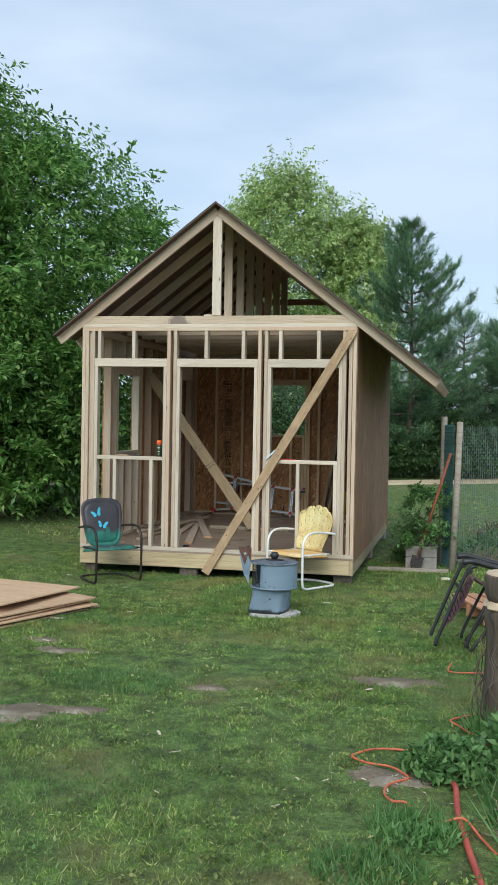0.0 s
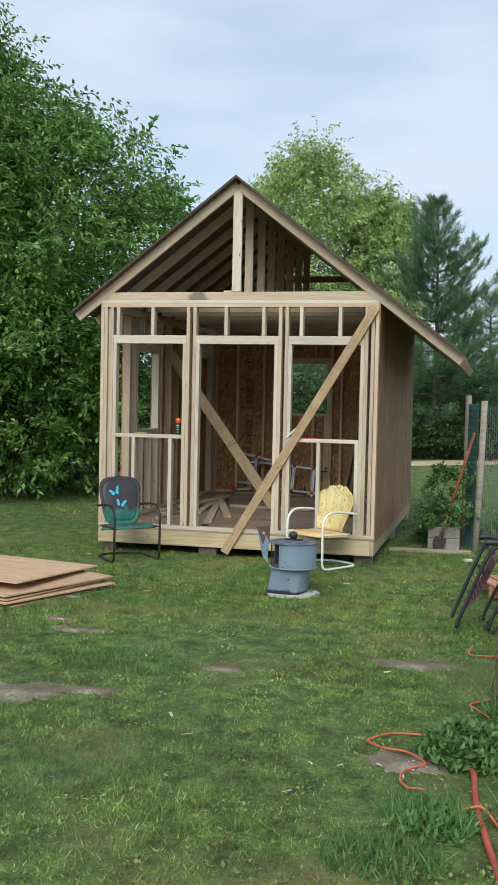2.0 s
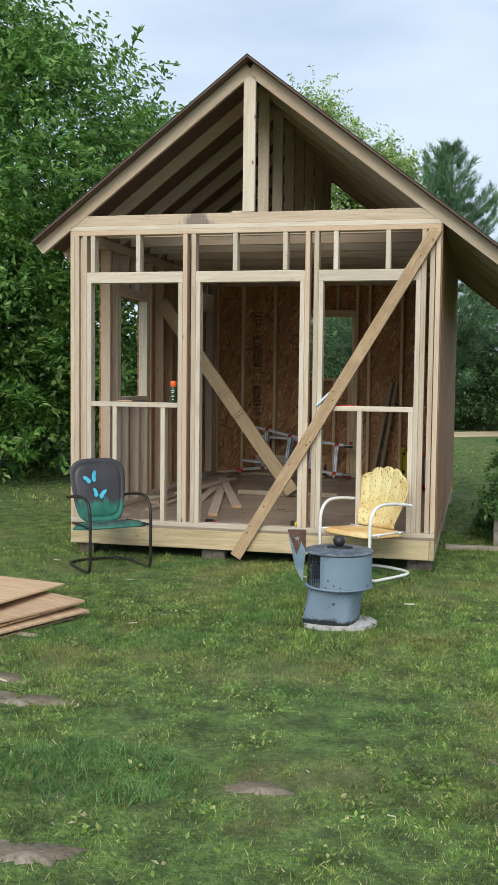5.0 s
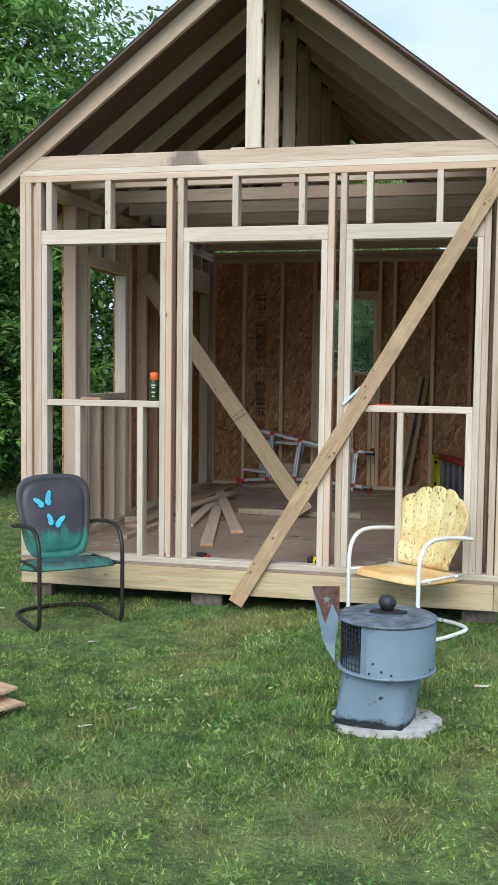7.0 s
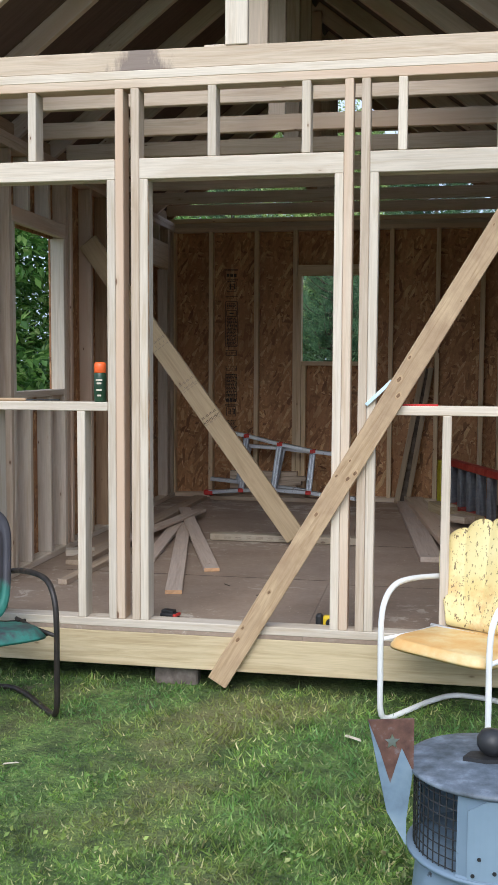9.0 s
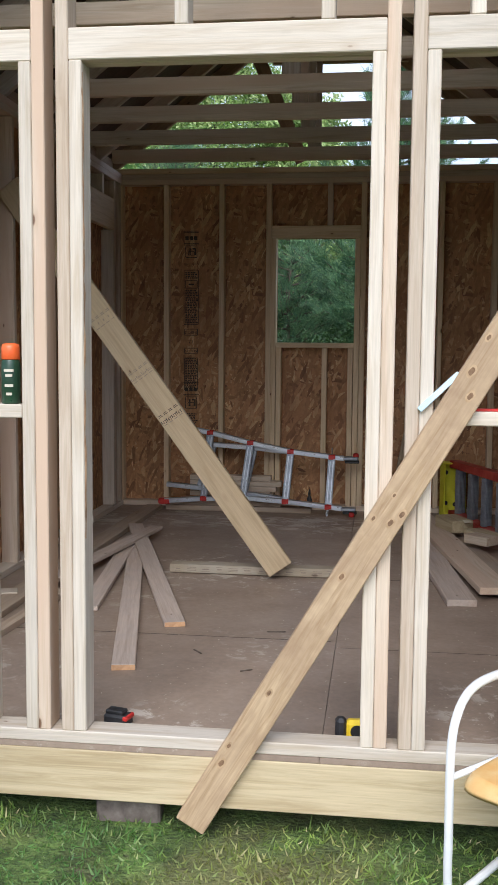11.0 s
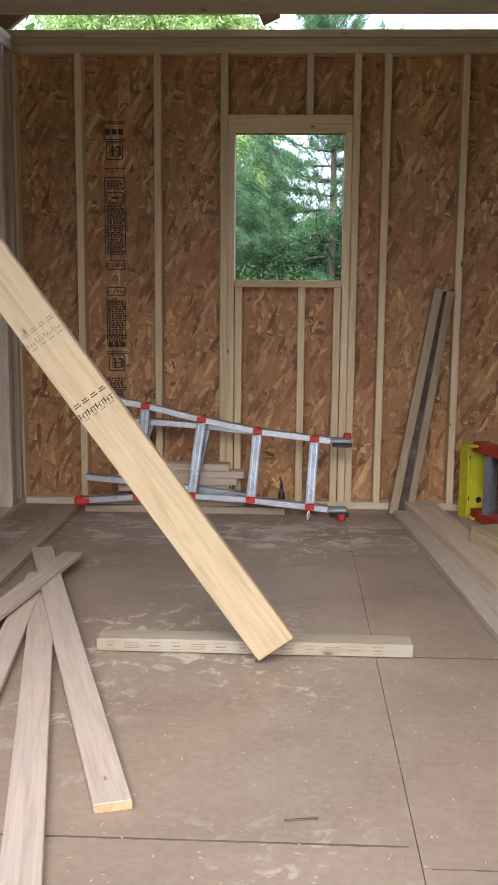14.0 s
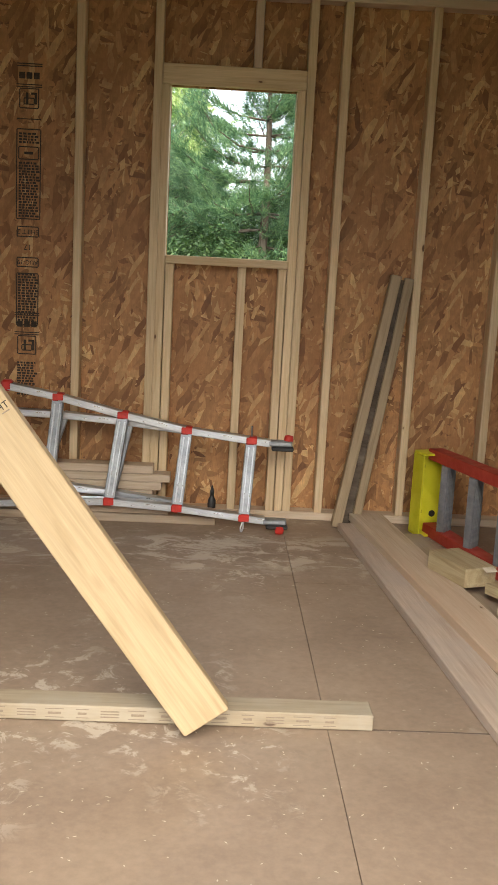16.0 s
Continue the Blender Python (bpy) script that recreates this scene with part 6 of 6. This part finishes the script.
stamp_block(2.20)
ink_bar(0, 2.075, 0.11, 0.004)
ink_frame(1.83, 0.108, 0.40)
ink_lines(2.01, 1.97)
ink_frame(1.925, 0.09, 0.055)
ink_bar(0, 1.925, 0.04, 0.012)
ink_lines(1.88, 1.64)
ink_frame(1.572, 0.098, 0.045)
ink_text("SHIFT 2", 1.572, 0.030)
ink_text("17", 1.502, 0.036)
ink_frame(1.432, 0.098, 0.042)
ink_text("AUG-19", 1.432, 0.028)
ink_lines(1.375, 1.16)
ink_frame(1.26, 0.10, 0.24)
stamp_block(1.08)
ink_lines(0.96, 0.80)


# ---- things in the yard ----
def sheet_pile():
    """Plywood sheets in a loose, fanned pile."""
    spec = ((1.00, -2.02, 0.0, 0.020, 22.0, PLY), (1.02, -2.10, 0.0, 0.052, 24.5, PLY), (0.93, -2.03, 0.0, 0.075, 20.5, PLY), (0.98, -2.06, 0.0, 0.103, 23.5, PLY), (0.73, -1.80, 0.0, 0.142, 10.0, PLYEDGE))
    for i, (x, y, _, z, rot, mat) in enumerate(spec):
        bm = block(2.40, 1.20, 0.013, 0.001, (-1.20, -0.60, 0))
        ob = part("plywood_sheet", bm, mat if i < 4 else PLY, m=pose(x, y, z, 0.4 if i != 4 else -1.5, 0.5, -rot))
        tagged(ob, "weathered plywood sheet in a pile on the grass", "plywood", "plywood pile")
    for x, y in ((0.2, -1.95), (0.0, -2.55), (0.65, -2.5)):
        ob = board("pile_batten", (x - 0.35, y, 0.003), (x + 0.25, y - 0.1, 0.003), 0.05, 0.03, GREYED, None, side=(0, 1, 0))
        tagged(ob, "short batten under the plywood pile", "batten", "battens under plywood")


sheet_pile()


def cord(name, pts, r, mat, label, category):
    ob = part(name, tube(smooth_path([(x, y, z + ground_z(x, y)) for x, y, z in pts], 6), r, 8), mat, smooth=True)
    return tagged(ob, label, category)


cord("extension_cord", [(4.75, -4.25, 0.015), (4.41, -4.43, 0.016), (4.27, -4.54, 0.016), (4.16, -4.66, 0.018), (4.134, -4.72, 0.020), (4.17, -4.78, 0.018), (4.26, -4.92, 0.016), (4.36, -5.02, 0.014), (4.30, -5.09, 0.016), (4.23, -5.13, 0.018), (4.14, -5.16, 0.020), (4.03, -5.26, 0.016), (3.86, -5.275, 0.018), (3.745, -5.31, 0.02), (3.67, -5.40, 0.02), (3.655, -5.45, 0.02), (3.737, -5.52, 0.02), (3.85, -5.545, 0.02), (3.924, -5.62, 0.018), (3.95, -5.68, 0.016), (3.897, -5.75, 0.02), (3.859, -5.83, 0.022), (3.857, -5.93, 0.022), (3.897, -6.0, 0.02), (3.96, -6.0, 0.018), (4.004, -6.14, 0.02), (4.055, -6.19, 0.022), (4.115, -6.225, 0.03), (4.208, -6.205, 0.052), (4.277, -6.30, 0.02), (4.34, -6.45, 0.015)], 0.0062, HOSE, "orange extension cord looping through the grass", "cord")
cord("extension_cord", [(4.12, -3.42, 0.05), (4.10, -3.50, 0.015), (4.16, -3.53, 0.012), (4.31, -3.51, 0.015), (4.6, -3.45, 0.012)], 0.006, HOSE, "orange cord end lying in the grass", "cord")
cord("garden_hose", [(4.16, -5.70, 0.02), (4.176, -5.86, 0.05), (4.188, -6.10, 0.030), (4.228, -6.42, 0.022), (4.268, -6.68, 0.020), (4.32, -7.0, 0.018), (4.42, -7.4, 0.018), (4.6, -7.9, 0.018)], 0.0145, HOSE_RED, "thick faded red hose on the ground", "hose")


def stump():
    root = thing("tree_stump", "rough barked stump with a sawn notch", "stump", pose(4.475, -4.75, 0))
    wob = lambda k, z: 1 + 0.10 * math.sin(k * 1.7 + z * 5) + 0.06 * math.sin(k * 3.1 - z * 9)
    part("trunk", lathe([(0.19, -0.05), (0.165, 0.08), (0.150, 0.30), (0.150, 0.58), (0.165, 0.66), (0.155, 0.69)], 22, wob=wob), BARK, root, smooth=True)
    part("cut_face", lathe([(0.15, 0.685), (0.172, 0.70), (0.160, 0.735)], 22, wob=wob), CUTWOOD, root)
    part("top_log", lathe([(0.150, 0.73), (0.168, 0.77), (0.172, 0.87), (0.168, 0.882)], 22), BARK, root, smooth=True)
    part("top_face", lathe([(0.165, 0.878), (0.160, 0.890)], 22), CUTWOOD, root)
    r = random.Random(3)
    for k in range(9):
        a = r.uniform(2.2, 4.4)
        p = [(0.15 * math.cos(a), 0.15 * math.sin(a), 0.05)]
        for q in range(6):
            p.append((0.16 * math.cos(a + r.uniform(-0.3, 0.3)) + r.uniform(-0.06, 0.0), 0.16 * math.sin(a + r.uniform(-0.3, 0.3)), 0.12 + q * 0.08))
        part("vine", tube(smooth_path(p, 3), 0.005, 5, r_end=0.002), BARK, root)


stump()


def leaf_patch(name, pts_fn, n, ln, wd, mat, label, seed, category="weeds", up=0.8, kind="stuff"):
    rng = np.random.default_rng(seed)
    p = pts_fn(rng, n)
    d = rng.normal(size=(n, 3)) * np.array([1, 1, 0.5]) + np.array([0, 0, up])
    u = rng.normal(size=(n, 3)) * 0.4 + np.array([0, 0, 1.0])
    ob = leafy(name, leaf_mesh(name, p, d, u, ln * rng.uniform(0.6, 1.3, n), wd * rng.uniform(0.7, 1.2, n)), mat)
    return tagged(ob, label, category, kind=kind)


def mound(cx, cy, rx, ry, h):
    def fn(rng, n):
        a, r = rng.uniform(0, 2 * np.pi, n), np.sqrt(rng.random(n))
        x, y = cx + rx * r * np.cos(a), cy + ry * r * np.sin(a)
        return np.stack([x, y, h * (1 - r ** 2) * rng.random(n) ** 0.6 + 0.005], 1)
    return fn


leaf_patch("weeds", mound(4.14, -5.48, 0.24, 0.27, 0.15), 900, 0.055, 0.030, WEED, "leafy green weeds round the hose", 61)
leaf_patch("weeds", mound(4.42, -5.25, 0.16, 0.28, 0.22), 420, 0.075, 0.034, WEED, "taller leafy weeds by the stump", 62)
leaf_patch("weeds", mound(4.03, -6.35, 0.18, 0.20, 0.05), 260, 0.050, 0.020, WEED, "low weeds in worn grass", 63)
leaf_patch("weeds", mound(4.48, -6.7, 0.14, 0.40, 0.08), 300, 0.07, 0.02, WEED, "low weeds beside the hose", 64)


def tuft(cx, cy, rx, ry, n, h, seed, label, wd=0.010):
    rng = np.random.default_rng(seed)
    a, r = rng.uniform(0, 2 * np.pi, n), np.sqrt(rng.random(n))
    x, y = cx + rx * r * np.cos(a), cy + ry * r * np.sin(a)
    d = np.stack([rng.normal(0, 0.55, n), rng.normal(0, 0.55, n), np.ones(n)], 1)
    ob = leafy("grass_tuft", spike_mesh("grass_tuft", np.stack([x, y, np.zeros(n)], 1), d, h * rng.uniform(0.5, 1.2, n), wd), WEED)
    return tagged(ob, label, "grass", kind="stuff")


tuft(4.46, -6.0, 0.15, 0.5, 260, 0.26, 71, "long grass leaning round the stump", 0.011)
tuft(4.02, -6.28, 0.20, 0.18, 420, 0.11, 72, "bright grass tuft beside the cord")
tuft(3.86, -6.7, 0.24, 0.18, 420, 0.08, 73, "bright grass tuft in worn lawn")
tuft(4.35, -4.85, 0.12, 0.2, 220, 0.22, 74, "grass at the foot of the stump")
tuft(1.95, -4.35, 0.45, 0.30, 900, 0.055, 75, "longer green grass in the lawn", 0.007)


def rosettes(n):
    """Small broad-leaved weeds scattered through the lawn in clumps."""
    def fn(rng, total):
        cx, cy = rng.uniform(-0.4, 5.4, n), rng.uniform(-9.0, -1.0, n)
        k = rng.integers(0, n, total)
        x, y = cx[k] + rng.normal(0, 0.05, total), cy[k] + rng.normal(0, 0.05, total)
        return np.stack([x, y, rng.uniform(0.008, 0.035, total)], 1)
    return fn


leaf_patch("lawn_weeds", rosettes(420), 9000, 0.026, 0.016, BLADE, "small broad-leaved weeds scattered through the lawn", 66, "weeds", 0.35)
leaf_patch("straw_heap", mound(4.46, -6.1, 0.12, 0.36, 0.08), 240, 0.09, 0.007, STRAW, "dead dry grass heaped by the stump", 65, "straw", 0.3)


def recliner():
    """A folding reclining chair: looped tube frames and a laced sling, folded upright."""
    root = thing("reclining_chair", "folding black tube recliner with a maroon mesh sling", "recliner", pose(4.16, -2.72, 0, 0, 0, 8))
    for dy in (-0.16, 0.16):
        part("frame_tube", tube(smooth_path([(-0.19, dy, 0.06), (-0.17, dy, 0.12), (-0.05, dy, 0.42), (0.04, dy, 0.62), (0.10, dy, 0.66)], 5), 0.014, 8), BLACK, root, smooth=True)
        part("armrest", tube(smooth_path([(0.00, dy, 0.685), (0.08, dy, 0.690), (0.22, dy, 0.655), (0.40, dy, 0.615)], 5), 0.022, 8), BLACK, root, smooth=True)
        part("leg_tube", tube(smooth_path([(0.045, dy, 0.05), (0.07, dy, 0.14), (0.20, dy, 0.42), (0.26, dy, 0.50)], 5), 0.012, 8), BLACK, root, smooth=True)
        part("leg_tube", tube(smooth_path([(0.07, dy, 0.015), (0.16, dy, 0.14), (0.34, dy, 0.40), (0.42, dy, 0.55)], 5), 0.012, 8), BLACK, root, smooth=True)
        part("pivot", tube([(0.05, dy - 0.02, 0.62), (0.05, dy + 0.02, 0.62)], 0.022, 10), BLACK, root)
    for a, b in (((-0.19, -0.16, 0.06), (-0.14, 0.16, 0.02)), ((0.045, -0.16, 0.05), (0.07, 0.16, 0.015)), ((0.0, -0.16, 0.47), (0.0, 0.16, 0.47))):
        part("cross_tube", tube([a, b], 0.013, 8), BLACK, root, smooth=True)
    bm = bmesh.new()
    rows = []
    for i in range(9):
        t = i / 8
        x, z = -0.11 + 0.20 * t, 0.20 + 0.36 * t - 0.05 * math.sin(math.pi * t)
        rows.append([bm.verts.new((x, -0.145 + 0.29 * k / 6, z - 0.03 * math.sin(math.pi * k / 6))) for k in range(7)])
    for p, q in zip(rows, rows[1:]):
        for k in range(6):
            bm.faces.new((p[k], p[k + 1], q[k + 1], q[k]))
    bmesh.ops.solidify(bm, geom=list(bm.faces), thickness=0.004)
    part("sling", bm, SLING, root, "maroon mesh sling", smooth=True)
    bm = bmesh.new()
    rows = []
    for i in range(7):
        t = i / 6
        x, z = 0.09 + 0.28 * t, 0.56 - 0.10 * t - 0.03 * math.sin(math.pi * t)
        rows.append([bm.verts.new((x, -0.145 + 0.29 * k / 6, z - 0.02 * math.sin(math.pi * k / 6))) for k in range(7)])
    for p, q in zip(rows, rows[1:]):
        for k in range(6):
            bm.faces.new((p[k], p[k + 1], q[k + 1], q[k]))
    bmesh.ops.solidify(bm, geom=list(bm.faces), thickness=0.004)
    part("sling", bm, SLING, root, smooth=True)
    for i in range(12):
        t = i / 11
        for s in (-1, 1):
            part("lace", tube([(-0.13 + 0.20 * t, s * 0.142, 0.20 + 0.36 * t - 0.05 * math.sin(math.pi * t)), (-0.145 + 0.20 * t, s * 0.162, 0.205 + 0.36 * t)], 0.003, 5), BLACK, root)


recliner()


def pallet():
    root = thing("pallet", "low wooden pallet of orange-brown slats on the grass", "pallet", pose(4.62, -1.35, 0.0, 0, 0, 20))
    for k in range(6):
        board("slat", (-0.35 + k * 0.13, -0.45, 0.135), (-0.35 + k * 0.13, 0.45, 0.135), 0.10, 0.02, PLYEDGE, root, side=(1, 0, 0))
    for y in (-0.4, 0.0, 0.4):
        board("bearer", (-0.42, y, 0.07), (0.36, y, 0.07), 0.10, 0.04, PLYEDGE, root, side=(0, 0, 1))


pallet()


# ---- garden corner ----
def fence():
    root = thing("garden_fence", "wire netting fence on weathered wooden posts", "fence")
    posts = [((4.055, 1.40, -0.05), (4.115, 1.40, 1.735)), ((3.905, 1.92, -0.05), (3.925, 1.92, 1.80)), ((6.9, 1.9, -0.05), (6.9, 1.9, 1.75))]
    for a, b in posts:
        part("post", tube([a, tuple((Vector(a) + Vector(b)) / 2 + Vector((0.008, 0, 0))), b], 0.040, 9, r_end=0.036), POSTWOOD, root, smooth=True)
    # hexagonal netting, each strand a thin flat wire
    verts, idx = [], []

    def strand(p, q, w_=0.0022):
        p, q = np.array(p), np.array(q)
        d = q - p
        s = np.cross(d, (0.05, 1, 0.03))
        s = s / np.linalg.norm(s) * w_
        n = len(verts)
        verts.extend((p - s, p + s, q + s, q - s))
        idx.extend((n, n + 1, n + 2, n, n + 2, n + 3))

    ax, ay, bx, by = 4.12, 1.40, 5.6, 1.62
    cw, ch = 0.05, 0.034
    for i in range(int(1.48 / cw)):
        for j in range(int(1.66 / ch)):
            u = (i + (0.5 if j % 2 else 0)) * cw
            z = 0.06 + j * ch
            def at(du, dz):
                f = (u + du) / 1.48
                return (ax + (bx - ax) * f, ay + (by - ay) * f, z + dz)
            strand(at(-0.012, 0), at(0.012, 0))
            strand(at(0.012, 0), at(cw / 2 - 0.012, ch))
            strand(at(-0.012, 0), at(-cw / 2 + 0.012, ch))
    leafy("netting", tri_mesh("netting", np.array(verts), np.array(idx)), WIRE, root)
    verts, idx = [], []
    for i in range(23):
        f = i / 22
        x, y = 4.04 - 0.12 * f, 1.42 + 0.48 * f
        strand((x, y, 0.02), (x + 0.01, y, 1.70), 0.003)
    for j in range(52):
        z = 0.04 + j * 0.032
        strand((4.04, 1.42, z), (3.92, 1.90, z), 0.0026)
    leafy("green_netting", tri_mesh("green_netting", np.array(verts), np.array(idx)), WIREGREEN, root)


fence()
planter = thing("concrete_planter", "weathered grey block planter beside the fence", "planter", pose(3.70, 1.55, 0))
for k, (x, y, sx, sy) in enumerate(((0, -0.14, 0.36, 0.06), (0, 0.14, 0.36, 0.06), (-0.15, 0, 0.06, 0.22), (0.15, 0, 0.06, 0.22))):
    part("block_wall", block(sx, sy, 0.14, 0.006, (x, y, 0.07)), BLOCKGREY, planter)
    part("block_wall", block(sx, sy, 0.125, 0.006, (x, y, 0.205)), BLOCKGREY, planter)
part("soil", block(0.24, 0.22, 0.22, 0, (0, 0, 0.11)), DIRT, planter)
bush = broad_tree("garden_shrub", (3.70, 1.56, 0.20), 0.72, 0.36, 0.02, 81, 60, 40, 0.055, WEED, "leafy green shrub growing in the planter", 0.075, "shrub", trunk_r=0.012)
leaf_patch("garden_plants", mound(3.62, 2.1, 0.30, 0.35, 0.55), 1500, 0.07, 0.03, WEED, "leafy plants beside the shed", 82)
leaf_patch("garden_plants", mound(5.0, 3.0, 0.9, 0.7, 0.42), 2200, 0.09, 0.035, WEED, "garden plants inside the fence", 83)
shovel = thing("shovel", "old shovel with a red-brown handle leaning on the fence", "shovel")
part("handle", tube([(3.72, 1.33, 0.34), (4.015, 1.36, 1.37)], 0.017, 8), HANDLE, shovel, smooth=True)
part("socket", tube([(3.66, 1.325, 0.12), (3.72, 1.33, 0.36)], 0.020, 8), TERRACOTTA, shovel, smooth=True)
blade = slab([(-0.07, 0.0), (-0.07, 0.10), (-0.04, 0.16), (0, 0.18), (0.04, 0.16), (0.07, 0.10), (0.07, 0.0)], -0.003, 0.003)
part("blade", blade, DARKSTEEL, shovel, m=pose(3.67, 1.325, 0.16, -96, 15, 0))
edge = board("edging_timber", (3.10, 1.13, 0.018), (4.02, 1.18, 0.018), 0.07, 0.045, POSTWOOD, None, side=(0, 1, 0))
tagged(edge, "greyed edging timber lying in the grass", "timber")
leaf_patch("brush_heap", mound(5.4, 4.6, 1.1, 0.7, 0.55), 1800, 0.16, 0.012, TERRACOTTA, "brown heap of dead brush behind the fence", 84, "brush heap", 0.4)
leaf_patch("straw_heap", mound(4.5, 2.1, 0.5, 0.4, 0.10), 500, 0.22, 0.010, STRAW, "dry stalks lying inside the fence", 85, "straw", 0.2)
soap = part("pale_stone", block(0.10, 0.06, 0.035, 0.012), LITTER, m=pose(4.0, 0.59, 0.02, 0, 0, 12))
tagged(soap, "small pale yellow stone on the grass", "stone")

# ---- litter on the lawn and sawdust on the floor ----
rl = random.Random(9)
LITTER_MESH = []
for k in range(4):
    bm = block(rl.uniform(0.05, 0.10), rl.uniform(0.010, 0.03), rl.uniform(0.004, 0.010), 0.002)
    for v in bm.verts:
        v.co += Vector((rl.uniform(-0.006, 0.006), rl.uniform(-0.004, 0.004), rl.uniform(-0.002, 0.002)))
    me = bpy.data.meshes.new("wood_chip")
    bm.to_mesh(me)
    bm.free()
    me.materials.append(LITTER)
    LITTER_MESH.append(me)
spots = [(1.90, -6.02), (2.77, -5.62), (2.60, -5.35), (1.11, -3.44), (0.05, -0.4), (1.47, -1.97), (1.36, -2.23), (2.95, -1.23), (3.62, -4.2), (3.4, -6.2), (0.9, -1.0), (2.1, -0.5)]
spots += [(rl.uniform(0.5, 4.0), rl.uniform(-6.8, -0.2)) for _ in range(24)] + [(3.8 + rl.gauss(0, 0.16), -5.75 + rl.gauss(0, 0.16)) for _ in range(22)]
for i, (x, y) in enumerate(spots):
    ob = new("wood_chip", LITTER_MESH[i % 4])
    s = 0.7 if i < 12 else rl.uniform(0.15, 0.4)
    ob.matrix_basis = pose(x, y, ground_z(x, y) + (0.022 if i < 12 else 0.018), rl.uniform(-12, 12), rl.uniform(-8, 8), rl.uniform(0, 180)) @ Matrix.Scale(s, 4)
    tagged(ob, "pale wood chip lying in the grass", "wood chip", "wood chips on the lawn")
rng = np.random.default_rng(4)
n = 1500
px, py = rng.uniform(0.2, 2.9, n), rng.uniform(0.15, 4.3, n)
dv = np.stack([rng.normal(size=n), rng.normal(size=n), np.full(n, 0.02)], 1)
me = leaf_mesh("sawdust", np.stack([px, py, np.full(n, F + 0.0015)], 1), dv, np.tile((0, 0, 1.0), (n, 1)), rng.uniform(0.004, 0.016, n), 0.004, 0.1)
tagged(leafy("sawdust", me, LITTER), "scattered sawdust and chips on the floor", "sawdust", kind="stuff")
for x, y, a, ln in ((1.30, 0.95, -50, 0.06), (1.58, 1.27, 8, 0.08), (1.28, 2.9, 40, 0.06), (1.52, 0.75, 30, 0.05)):
    ob = part("splinter", block(ln, 0.006, 0.004, 0.001), BARK, m=pose(x, y, F + 0.003, 0, 0, a))
    tagged(ob, "dark wood splinter on the floor", "splinter", "splinters on the floor")
